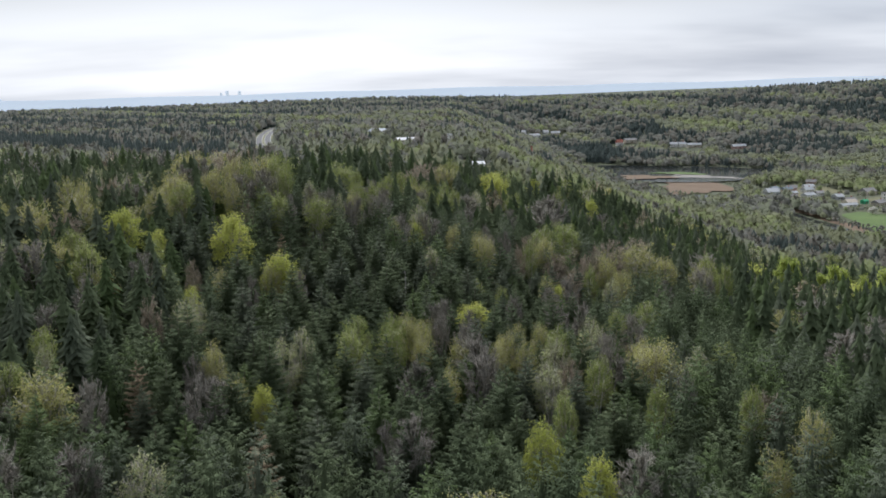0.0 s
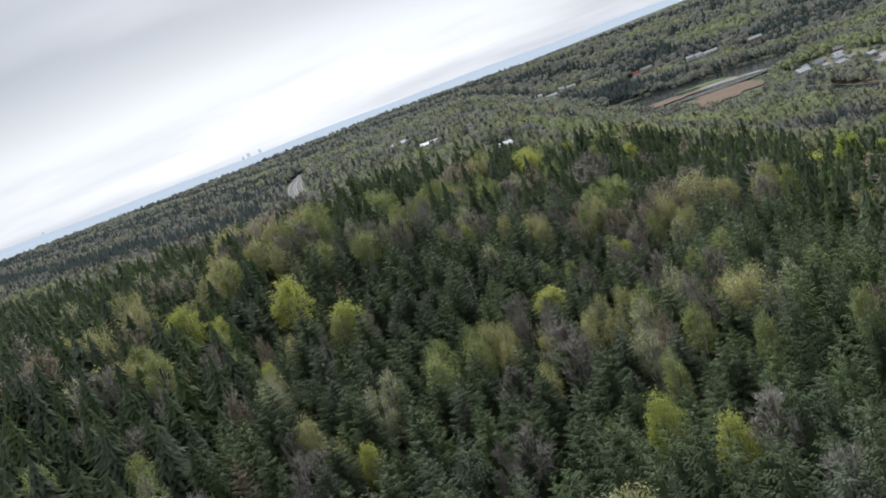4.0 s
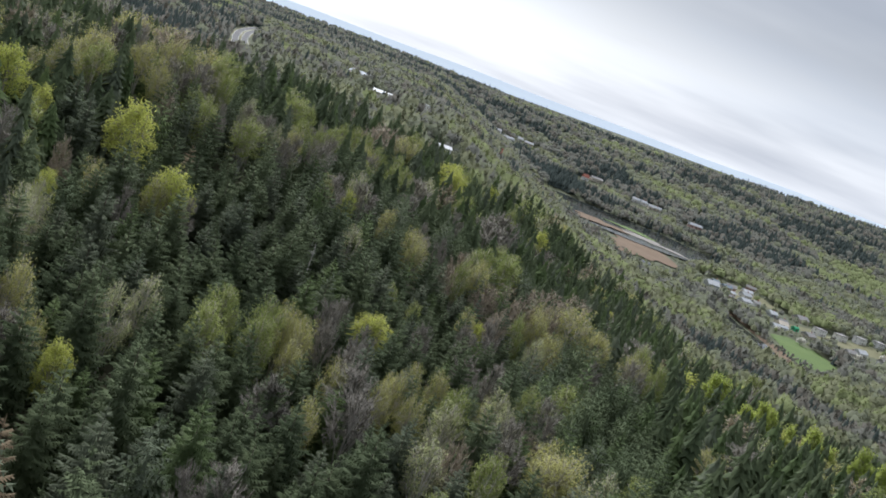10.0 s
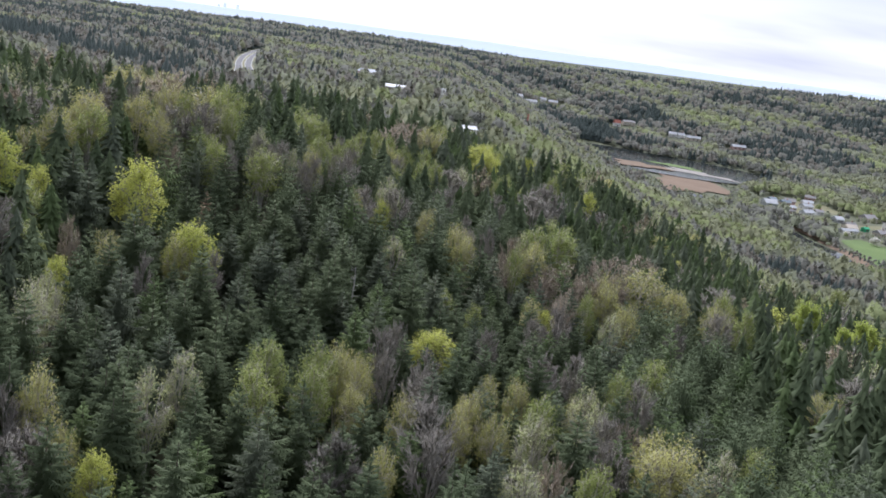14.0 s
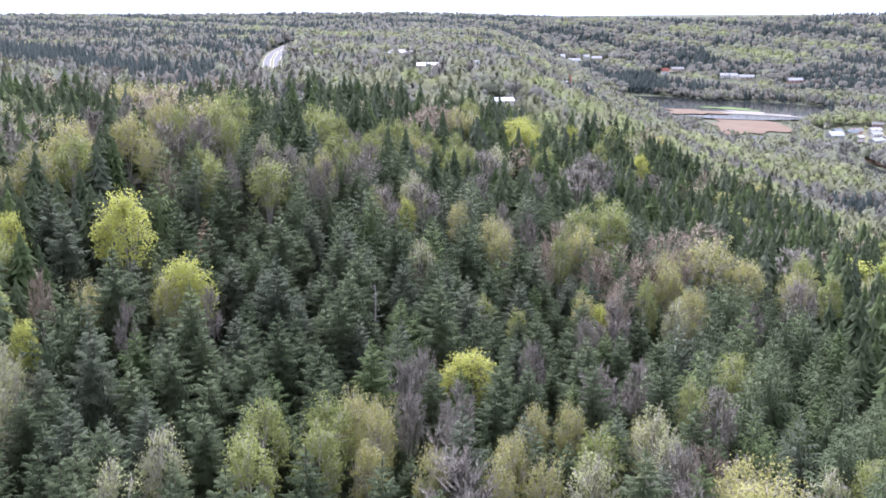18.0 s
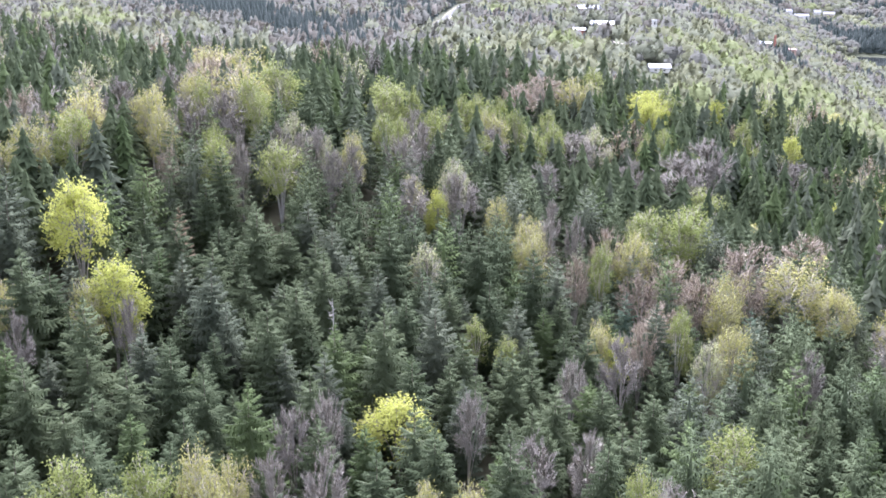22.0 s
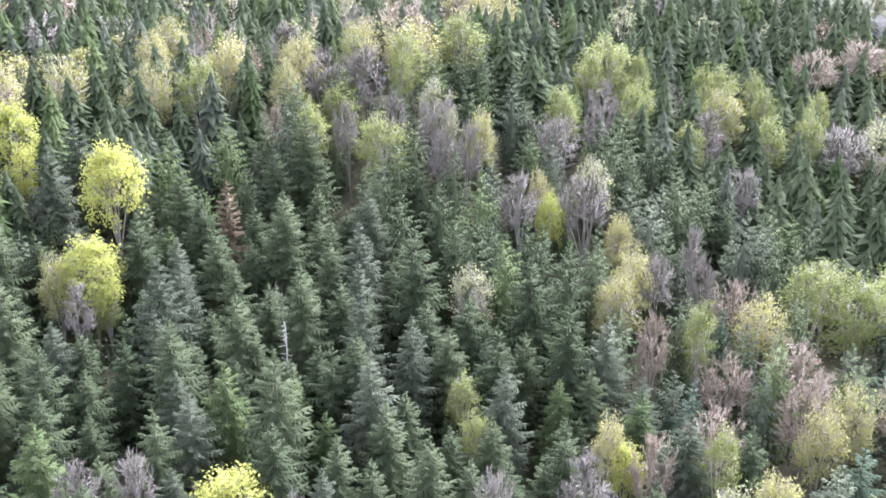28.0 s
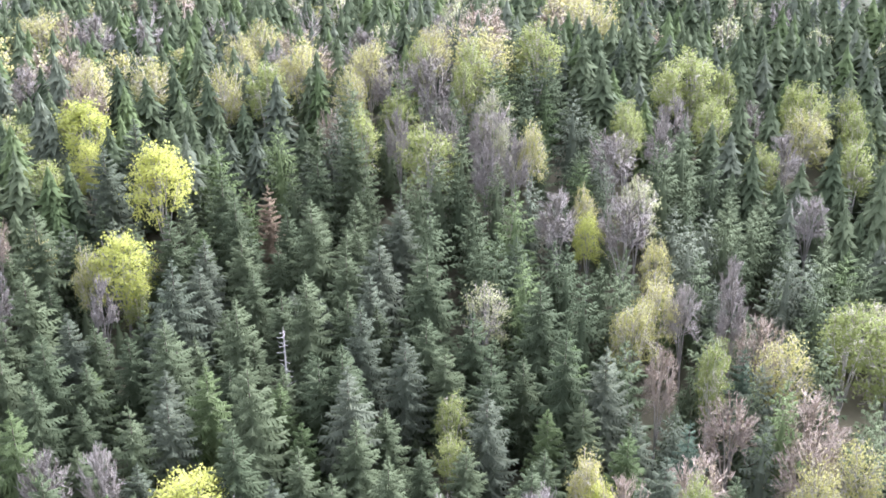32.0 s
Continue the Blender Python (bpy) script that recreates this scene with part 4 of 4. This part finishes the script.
ribbon("river", [(300, 735), (314, 780), (320, 850), (316, 930), (290, 1010), (280, 1090)], 11, WATER_MAT, 0.25, "narrow dark river along the valley road", "river")
ribbon("reed_bed", [(312, 740), (328, 790), (335, 850), (332, 930), (308, 1010)], 12, REED, 0.3, "strip of tan dry reeds along the river", "reeds")
ribbon("road_2", [(296, 590), (304, 640), (308, 700), (304, 760)], 7, ASPHALT, 0.3, "grey valley road under the wooded slope", "road")
ribbon("road_3", [(452, 1240), (480, 1320), (524, 1414), (560, 1500)], 7, GRAVEL, 0.35, "pale lane behind the cottages", "road")
ribbon("verge", ROAD_LINE, 17, VERGE, 0.30, "dry grass verges of the highway", "verge")
ribbon("road", ROAD_LINE, 5.6, ASPHALT, 0.42, "pale grey highway carriageway curving through the woods", "road", off=-3.9)
ribbon("road", ROAD_LINE, 5.6, ASPHALT, 0.42, "pale grey highway carriageway curving through the woods", "road", off=3.9)
for side in (-6.5, -1.3, 1.3, 6.5):
    ribbon("road_line", ROAD_LINE, 0.35, LINE, 0.45, "white painted edge line of the highway", "line", off=side)

# ---- buildings ----
PLASTER = material("white_plaster", (0.74, 0.73, 0.71), (0.88, 0.87, 0.85), scale=0.3, fine=4)
CREAM = material("cream_plaster", (0.50, 0.44, 0.36), (0.66, 0.60, 0.50), scale=0.3, fine=4)
BRICK = material("red_brick", (0.30, 0.12, 0.09), (0.46, 0.22, 0.17), scale=0.4, fine=5)
PINK = material("faded_pink_brick", (0.46, 0.30, 0.26), (0.62, 0.46, 0.41), scale=0.4, fine=5)
TIN = material("pale_tin_roof", (0.36, 0.375, 0.39), (0.52, 0.535, 0.55), scale=0.2, fine=3, rough=0.5)
BLUE_TIN = material("blue_grey_roof", (0.15, 0.19, 0.23), (0.26, 0.30, 0.34), scale=0.2, fine=3, rough=0.5)
RED_ROOF = material("red_roof", (0.30, 0.10, 0.075), (0.42, 0.18, 0.13), scale=0.3, fine=4)
GREY_ROOF = material("grey_slate_roof", (0.20, 0.19, 0.19), (0.35, 0.34, 0.33), scale=0.3, fine=4)
GREEN_ROOF = material("green_sheet", (0.05, 0.34, 0.17), (0.10, 0.48, 0.26), scale=0.3, fine=4)
PANE = material("dark_window", (0.03, 0.035, 0.04), (0.07, 0.08, 0.09), scale=0.5, fine=4, rough=0.15, bump=0.0)
DOOR = material("brown_door", (0.12, 0.07, 0.045), (0.20, 0.13, 0.08), scale=0.6, fine=5)


def box(sx, sy, sz, at=(0, 0, 0), mat=PLASTER, name="wall"):
    """A box standing on its middle, with softened edges."""
    bm = bmesh.new()
    bmesh.ops.create_cube(bm, size=1, matrix=Matrix.Translation((at[0], at[1], at[2] + sz / 2)) @ Matrix.Diagonal((sx, sy, sz, 1)))
    bmesh.ops.bevel(bm, geom=bm.edges[:], offset=min(sx, sy, sz) * 0.03, segments=1, affect="EDGES")
    me = bpy.data.meshes.new(name)
    bm.to_mesh(me)
    bm.free()
    me.materials.append(mat)
    return me


def gable(sx, sy, rise, at, mat, over=0.45, hip=0.0, thick=0.25):
    """A pitched roof with its ridge along x; hip pulls the ridge's ends in."""
    bm = bmesh.new()
    a, b, z = sx / 2 + over, sy / 2 + over, at[2]
    e = a - hip * a
    top = [(-e, 0, z + rise), (e, 0, z + rise)]
    low = [(-a, -b, z), (a, -b, z), (a, b, z), (-a, b, z)]
    vs = [bm.verts.new((x + at[0], y + at[1], q)) for x, y, q in low + top]
    ws = [bm.verts.new((x + at[0], y + at[1], q - thick)) for x, y, q in low]
    for f in ((0, 1, 5, 4), (2, 3, 4, 5), (1, 2, 5), (3, 0, 4)):
        bm.faces.new([vs[k] for k in f])
    for k in range(4):
        bm.faces.new([vs[k], ws[k], ws[(k + 1) % 4], vs[(k + 1) % 4]])
    bm.faces.new(ws[::-1])
    bmesh.ops.recalc_face_normals(bm, faces=bm.faces[:])
    me = bpy.data.meshes.new("roof")
    bm.to_mesh(me)
    bm.free()
    me.materials.append(mat)
    return me


built = []


def house(name, x, y, size, turn, wall, roof, label, category="house", pitched=True, rise=0.32, hip=0.0, rows=1, cols=3, chimney=True, group="", base=0.0):
    """Walls, roof, windows on the long sides, a door and a chimney."""
    sx, sy, sz = size
    built.append((x, y, 0.5 * math.hypot(size[0], size[1])))
    ob = tagged(new(name), label, category, group)
    ob.matrix_basis = Matrix.LocRotScale((x, y, float(land(x, y)) - 0.4 + base), Euler((0, 0, radians(turn))), None)
    part("wall", box(sx, sy, sz + 0.4, mat=wall), ob)
    if pitched:
        part("roof", gable(sx, sy, sy * rise, (0, 0, sz + 0.55), roof, hip=hip), ob)
    else:
        part("roof", box(sx + 0.6, sy + 0.6, 0.45, (0, 0, sz + 0.4), roof, "roof"), ob)
    pane = box(0.9 if sx < 20 else 1.8, 0.12, min(1.5, sz * 0.4), mat=PANE, name="window")
    for side in (-1, 1):
        for r in range(rows):
            for c in range(cols):
                w = part("window", pane, ob)
                w.location = ((c + 0.5) / cols * sx * 0.86 - sx * 0.43, side * (sy / 2 + 0.02), 0.4 + sz * (r + 0.3) / rows)
    for side in (-1, 1):
        for r in range(rows):
            w = part("window", pane, ob)
            w.location = (side * (sx / 2 + 0.02), 0, 0.4 + sz * (r + 0.3) / rows)
            w.rotation_euler = (0, 0, radians(90))
    d = part("door", box(1.0, 0.14, 2.1, mat=DOOR, name="door"), ob)
    d.location = (sx * 0.05, -sy / 2 - 0.03, 0.4)
    if chimney:
        part("chimney", box(0.7, 0.7, 1.6, (sx * 0.2, 0, sz + 0.3 + (sy * rise if pitched else 0.2)), BRICK, "chimney"), ob)
    return ob


# the works beyond the crest
house("factory_hall", -25, 779, (14, 11, 6), 4, CREAM, TIN, "long cream works hall with a pale tin roof", "factory", rise=0.16, rows=2, cols=5, chimney=False)
house("factory_hall", -36, 741, (10, 8, 5), 4, BRICK, TIN, "red brick works building with a white tin roof", "factory", rise=0.15, rows=1, cols=4, chimney=False)
house("factory_hall", -8, 671, (13, 10, 2.6), 8, CREAM, CREAM, "low sandy storage shed beside the yard", "shed", rise=0.16, rows=1, cols=4, chimney=False)
house("storage_shed", 21, 592, (9, 7.5, 1.7), 12, PLASTER, TIN, "white-roofed shed just past the wood's edge", "shed", rise=0.2, rows=1, cols=2, chimney=False)
house("water_tower", 8, 759, (2.9, 2.9, 9.5), 10, PLASTER, TIN, "narrow white tower block above the trees", "tower", pitched=False, rows=3, cols=1, chimney=False, base=0.2)
house("school_building", -54, 936, (21, 12, 7), 6, PINK, BLUE_TIN, "large pale brick building with a grey-blue roof", "building", rise=0.2, rows=2, cols=7, chimney=False, hip=0.25)
house("cottage", -104, 866, (6, 5, 3), 20, PLASTER, TIN, "small white cottage among the bushes", rise=0.4, cols=2)
house("factory_hall", 79, 992, (16, 9, 4.6), 3, CREAM, TIN, "long pale works building with a white roof", "factory", rise=0.12, rows=1, cols=6, chimney=False)
house("factory_hall", 99, 999, (15, 10, 7), 3, PINK, PINK, "tall faded pink brick works building", "factory", pitched=False, rows=2, cols=5, chimney=False)


def stack(x, y, h, r, mat, label):
    ob = tagged(new("brick_chimney"), label, "chimney")
    ob.matrix_basis = Matrix.Translation((x, y, float(land(x, y)) - 0.5))
    p = Pile()
    p.tube([vec(0, 0, 0), vec(0, 0, h * 0.5), vec(0, 0, h)], [r, r * 0.8, r * 0.65], 12)
    part("shaft", mesh_of("shaft", *p.arrays(), mat), ob)
    p = Pile()
    p.tube([vec(0, 0, h - 0.6), vec(0, 0, h - 0.5), vec(0, 0, h + 0.2), vec(0, 0, h + 0.25)], [r * 0.66, r * 0.85, r * 0.85, r * 0.5], 12)
    part("rim", mesh_of("rim", *p.arrays(), mat), ob)


stack(90, 996, 15, 1.2, BRICK, "tall red brick factory chimney")


def mast(x, y, h, label):
    """A lattice mast: four legs drawn together, and braces."""
    ob = tagged(new("lattice_mast"), label, "mast")
    ob.matrix_basis = Matrix.Translation((x, y, float(land(x, y)) - 0.3))
    feet = [vec(sx * 1.4, sy * 1.4, 0) for sx, sy in ((-1, -1), (1, -1), (1, 1), (-1, 1))]
    for f in feet:
        p = Pile()
        p.tube([f, vec(f.x * 0.12, f.y * 0.12, h)], [0.14, 0.08], 5)
        part("leg", mesh_of("leg", *p.arrays(), STEEL), ob)
    for k in range(7):
        a, b = k / 7, (k + 1) / 7
        for n in range(4):
            m = (n + 1) % 4
            at = lambda q, t: vec(q.x * (1 - 0.88 * t), q.y * (1 - 0.88 * t), h * t)
            p = Pile()
            p.tube([at(feet[n], a), at(feet[m], b)], [0.06, 0.06], 4)
            part("brace", mesh_of("brace", *p.arrays(), STEEL), ob)
    for t, w in ((0.75, 3.2), (0.9, 2.4)):
        p = Pile()
        p.tube([vec(-w, 0, h * t), vec(0, 0, h * t + 0.4), vec(w, 0, h * t)], [0.06, 0.12, 0.06], 4)
        part("cross_arm", mesh_of("cross_arm", *p.arrays(), STEEL), ob)


STEEL = material("grey_steel", (0.26, 0.27, 0.28), (0.42, 0.43, 0.44), scale=0.6, fine=6, rough=0.5, metal=0.3)
mast(-16, 684, 11, "grey lattice power mast beside the works")
mast(470, 1236, 9, "grey lattice power mast behind the cottages")

# cottages under the far hill
house("red_roofed_house", 298, 1690, (10, 8, 5), 15, PLASTER, RED_ROOF, "white house with a steep red roof", rise=0.6, cols=3)
house("barn", 318, 1700, (20, 10, 5), 10, CREAM, GREY_ROOF, "low cream barn with a grey roof", "barn", rise=0.25, cols=4, chimney=False)
for x, y, w, mat, roof in ((376, 1635, 12, PLASTER, TIN), (388, 1632, 12, PLASTER, TIN), (404, 1618, 22, CREAM, TIN), (462, 1574, 22, PINK, TIN), (143, 1764, 12, PLASTER, TIN),
                           (162, 1752, 22, PLASTER, TIN), (190, 1826, 10, PLASTER, TIN), (207, 1820, 16, CREAM, TIN)):
    house("far_cottage", x, y, (w, 8, 4), rng.uniform(-15, 25), mat, roof, "pale cottage at the foot of the wooded hill", rise=0.4, cols=3, group="cottages under the hill")

# the village by the river: sheds and cottages close together
for k, (x, y, w, d, h, turn, wall, roof, what) in enumerate((
        (349, 1068, 13, 12, 5, 10, TIN, TIN, "rounded pale shed with a bluish tin roof"), (366, 1112, 10, 8, 3, 35, PLASTER, BLUE_TIN, "cottage with a blue-grey roof"),
        (376, 1100, 11, 8, 3, 20, CREAM, BLUE_TIN, "cottage with a blue-grey roof"), (388, 1120, 11, 9, 3.4, -12, PINK, GREY_ROOF, "brick cottage with a brownish roof"),
        (394, 1088, 12, 9, 3.2, 24, PLASTER, TIN, "white cottage with a pale tin roof"), (372, 1068, 9, 7, 2.6, 40, CREAM, TIN, "small shed with a pale roof"),
        (380, 1046, 14, 8, 2.8, 30, PLASTER, TIN, "long white shed roof"), (362, 1040, 8, 6, 2.4, -20, CREAM, GREY_ROOF, "low hut with a grey roof"),
        (396, 1058, 9, 7, 2.8, 15, PLASTER, GREY_ROOF, "white hut with a grey roof"), (412, 1135, 12, 8, 3, 12, CREAM, TIN, "cream cottage with a pale roof"),
        (428, 1170, 11, 8, 3, -25, PINK, GREY_ROOF, "brick cottage beside the lane"), (402, 1024, 9, 9, 3, 20, TIN, TIN, "pale domed greenhouse among the trees"),
        (384, 952, 18, 6, 2.2, 20, PLASTER, TIN, "long white-roofed open shed"), (398, 985, 12, 9, 3.4, 28, CREAM, GREY_ROOF, "grey-roofed cottage beside the lawn"),
        (409, 976, 6, 5, 3, 28, GREEN_ROOF, GREEN_ROOF, "shed covered in bright green sheet"), (392, 968, 10, 9, 3, 10, CREAM, CREAM, "sandy cottage beside the lawn"),
        (412, 950, 13, 9, 3.4, 32, CREAM, GREY_ROOF, "grey-roofed cottage with a white porch"), (448, 1062, 15, 11, 4.5, 25, CREAM, GREY_ROOF, "larger grey-roofed house in the trees"),
        (470, 962, 13, 9, 3.2, 30, PLASTER, TIN, "white cottage with a pale roof"), (492, 956, 11, 9, 3.4, 30, PLASTER, GREY_ROOF, "white cottage with a dark roof"),
        (452, 944, 12, 8, 3, 22, CREAM, GREY_ROOF, "low cottage with a grey roof"))):
    house("village_house", x, y, (w, d, h), turn, wall, roof, what, rise=0.3, cols=2 if w < 11 else 3, group="village by the river", chimney=k % 3 != 0)
for k, (x, y) in enumerate(((443, 1000), (478, 1028), (507, 1046), (536, 1063))):
    house("white_house", x, y, (12, 9, 6.2), 28, PLASTER, GREY_ROOF, "new white two-storey house with a flat grey roof", pitched=False, rows=2, cols=3,
          group="row of white houses", chimney=False)

# blossoming bushes between the gardens
BLOSSOM = material("white_blossom", (0.52, 0.50, 0.42), (0.80, 0.78, 0.70), scale=0.4, fine=5, translucent=0.2, bump=0.0)
bush_wood, bush_thin, bush_green = leafy_tree(rng, 5, 3.2, low=0.12, ends=40, twigs=2, leaves=9, leaf=0.5, fan=0.4)
BUSH = Kind("blossom_bush", [("stem", mesh_of("stem", *bush_wood, BARK_GREY)), ("branchwork", mesh_of("branchwork", *bush_thin[:2], TWIG_MAT["bare"])),
                             ("crown", mesh_of("blossom", *bush_green[:2], BLOSSOM, normals=bush_green[2]))], "round garden bush in white blossom", "bush", "blossoming garden bushes")
for x, y in ((381, 891), (396, 892), (420, 900), (440, 905), (452, 925), (408, 880), (506, 985), (425, 888), (372, 925)):
    BUSH.put(place(x, y, rng.uniform(0, 6), rng.uniform(1.0, 1.5)))

# garden trees between the houses
garden = {"olive": [], "lime": [], "willow": [], "bare": []}
for a, b, p, q, count in ((392, 1090, 50, 75, 60), (480, 1035, 85, 30, 30), (88, 985, 24, 24, 16), (-25, 765, 20, 20, 12), (405, 905, 40, 40, 10), (-8, 664, 18, 20, 8)):
    for _ in range(count):
        x, y = a + rng.uniform(-p, p), b + rng.uniform(-q, q)
        if all((x - c) ** 2 + (y - d) ** 2 > (e + 2.5) ** 2 for c, d, e in built) and all((x - c) ** 2 + (y - d + 14) ** 2 > (e + 3.5) ** 2 for c, d, e in built):
            garden[rng.choice(("olive", "olive", "lime", "willow", "willow", "bare"))].append((x, y))
garden_shapes = [as_dome(crown(rng, 9, 4.0, 5, 10), 4.0, 2.5, 4.5, 0.75, 0.45) for _ in range(6)]
for key, pick in garden.items():
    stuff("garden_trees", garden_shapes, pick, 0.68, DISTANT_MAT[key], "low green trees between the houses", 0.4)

# ---- the trees of the valley and of the far hills ----
def sight(x, y):
    """How far trees are kept low: gardens and bushes in front of the buildings, towards the wood."""
    low = np.ones_like(x)
    for a, b, r, deep in [(*q, 45) for q in built] + [(292, 1150, 46, 130), (300, 1280, 70, 110), (320, 1360, 90, 60), (368, 860, 24, 110), (318, 860, 12, 90)]:
        d = math.hypot(a, b - 60)
        if d > 2500:
            continue
        ux, uy = a / d, (b - 60) / d
        u, v = (a - x) * ux + (b - y) * uy, (x - a) * uy - (y - b) * ux
        near = smooth(-r - 6, -r + 2, u) * (1 - smooth(deep, deep + 40, u)) * (1 - smooth(r, r + 9, np.abs(v)))
        low = np.minimum(low, 1 - 0.68 * near)
    return low


def too_close(x, y):
    """Where no tree of the valley stands: water, roads, yards and houses."""
    shut = in_lake(x, y) > -9
    for (ax, ay), (bx, by) in zip(ROAD_LINE[1:], ROAD_LINE[2:]):
        t = np.clip(((x - ax) * (bx - ax) + (y - ay) * (by - ay)) / ((bx - ax) ** 2 + (by - ay) ** 2), 0, 1)
        shut |= np.hypot(x - ax - t * (bx - ax), y - ay - t * (by - ay)) < 12
    for a, b, p, q in CLEARINGS:
        shut |= (x - a) ** 2 / (p * p) + (y - b) ** 2 / (q * q) < 1
    for a, b, r in built:
        shut |= (x - a) ** 2 + (y - b) ** 2 < (r + 0.3) ** 2
    return shut


KINDS = ("lime", "olive", "willow", "bare", "brown", "spruce", "pine")
SHARES = {  # the mix of kinds, in the order above, from one end of a patch to the other
    "fringe": (0.36, 0.34, 0.20, 0.07, 0.01, 0.01, 0.01),
    "floor": (0.09, 0.25, 0.29, 0.22, 0.09, 0.03, 0.03),
    "hill": (0.03, 0.08, 0.12, 0.27, 0.14, 0.22, 0.14),
    "grove": (0.40, 0.24, 0.32, 0.04, 0.0, 0.0, 0.0),
}
vr = np.random.RandomState(11)
vx, vy = [], []
rr = 420.0
while rr < 2750:
    gap = 4.3 + 0.0022 * rr if rr < 1500 else 7.6 + 0.0075 * (rr - 1500)
    a0, a1 = (-78, 78) if rr < 640 else (-46, 38) if rr < 1400 else (-33, 34)
    a = np.radians(np.arange(a0, a1, math.degrees(gap / rr)) + vr.rand() * math.degrees(gap / rr))
    a = a + vr.uniform(-0.5, 0.5, len(a)) * gap / rr
    q = rr + vr.uniform(-0.6, 0.6, len(a)) * gap
    vx.append(q * np.sin(a))
    vy.append(60 + q * np.cos(a))
    rr += gap * 0.88
vx, vy = np.concatenate(vx), np.concatenate(vy)
bear = np.degrees(np.arctan2(vx, vy - 60))
reach = np.hypot(vx, vy - 60)
wood_edge = 430 + 95 * smooth(-2, 12, bear) + 230 * smooth(-19, -36, bear) - 70 * smooth(18, 30, bear) + 14 * np.sin(bear * 0.9)
keep = (reach > wood_edge) & ~too_close(vx, vy)
vx, vy, bear, reach, wood_edge = (a[keep] for a in (vx, vy, bear, reach, wood_edge))
patchy = 0.5 + 0.30 * wave(vx, vy, 58, 4.1) + 0.20 * wave(vx, vy, 23, 0.4) + 0.10 * wave(vx, vy, 150, 2.2) + vr.uniform(-0.15, 0.15, len(vx))
patchy = np.argsort(np.argsort(patchy)) / len(vx)
hilly = (vy + 0.25 * vx > 1600) | ((bear < -9.5) & (reach > 640 + 60 * wave(vx, vy, 60, 1.0)))
grove = np.zeros(len(vx), bool)
for a, b, q in GREENWOOD:
    grove |= np.hypot(vx - a, (vy - b) * 0.7) < q * (1 + 0.3 * wave(vx, vy, 25, 3.0))
fringe = (reach - wood_edge < 130) & (vx > 20)
size_of = sight(vx, vy) * (0.72 + 0.56 * vr.rand(len(vx)))
zone = np.where(fringe, 0, np.where(grove, 3, np.where(hilly, 2, 1)))
kind_of = np.zeros(len(vx), int)
for z, name in enumerate(("fringe", "floor", "hill", "grove")):
    kind_of = np.where(zone == z, np.searchsorted(np.cumsum(SHARES[name])[:-1], patchy), kind_of)


def dome_of(n, h, R, tris, leaves, rings):
    return [as_dome(crown(rng, h, R, tris, leaves, rings), R, 0.25 * h, 0.5 * h, 0.8, 0.5) for _ in range(n)]


def cone_of(n, h, R, sides):
    return [as_cone(cone(rng, h, R, sides), 0.6, 0.8) for _ in range(n)]


SHAPES = (("near", reach < 800, dome_of(6, 10, 4.2, 6, 14, (-0.4, 0.25, 0.85)), cone_of(4, 12, 2.9, 7)),
          ("middle", (reach >= 800) & (reach < 1500), dome_of(6, 10, 4.6, 5, 6, (-0.2, 0.65)), cone_of(4, 12, 3.2, 5)),
          ("far", reach >= 1500, dome_of(6, 11, 5.8, 5, 3, (-0.1, 0.7)), cone_of(4, 13, 4.4, 5)))
for zones, name, label in (((0, 1, 3), "valley_trees", "low budding trees and bushes of the valley"), ((2,), "hill_woods", "mixed woods on the far hills")):
    for where, inside, domes, cones_here in SHAPES:
        for k, key in enumerate(KINDS):
            pick = inside & np.isin(zone, zones) & (kind_of == k)
            if pick.any():
                pos = np.column_stack([vx[pick], vy[pick], land(vx[pick], vy[pick])])
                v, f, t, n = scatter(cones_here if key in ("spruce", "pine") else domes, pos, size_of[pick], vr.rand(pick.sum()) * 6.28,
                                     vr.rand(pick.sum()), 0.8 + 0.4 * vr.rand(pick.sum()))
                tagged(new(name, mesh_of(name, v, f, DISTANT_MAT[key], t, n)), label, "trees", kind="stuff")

# distance haze put into the colour: pale blue-grey that glows without a lamp
HAZE = material("painted_haze", (0.40, 0.46, 0.52), (0.52, 0.57, 0.62), scale=0.004, fine=0.03, vary="none", bump=0.0)
glow = [n for n in HAZE.node_tree.nodes if n.type == "BSDF_PRINCIPLED"][0]
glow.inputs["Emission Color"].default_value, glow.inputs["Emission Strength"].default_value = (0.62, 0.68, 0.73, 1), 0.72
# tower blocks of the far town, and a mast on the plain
# walls and roofs glow in the backdrop's haze colour to look faint and far
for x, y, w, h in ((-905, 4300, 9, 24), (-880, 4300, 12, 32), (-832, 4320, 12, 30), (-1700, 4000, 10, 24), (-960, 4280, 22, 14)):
    house("far_tower_block", x, y, (w, w, h), 20, HAZE, HAZE, "distant town tower block painted in glowing haze colour", "tower", pitched=False, rows=6, cols=3,
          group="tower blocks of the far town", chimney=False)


# ---- backdrop for the pale plain on the horizon, its haze painted as glow ----
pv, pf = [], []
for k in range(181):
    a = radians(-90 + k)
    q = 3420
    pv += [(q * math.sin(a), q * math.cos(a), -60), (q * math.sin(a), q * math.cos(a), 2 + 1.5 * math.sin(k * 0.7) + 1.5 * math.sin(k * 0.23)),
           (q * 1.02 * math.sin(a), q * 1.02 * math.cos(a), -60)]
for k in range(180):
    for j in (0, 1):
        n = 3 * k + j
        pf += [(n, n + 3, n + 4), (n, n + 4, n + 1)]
tagged(new("backdrop", mesh_of("backdrop", pv, pf, HAZE)), "upright strip painted in glowing haze blue for the far plain", "horizon", kind="structure")
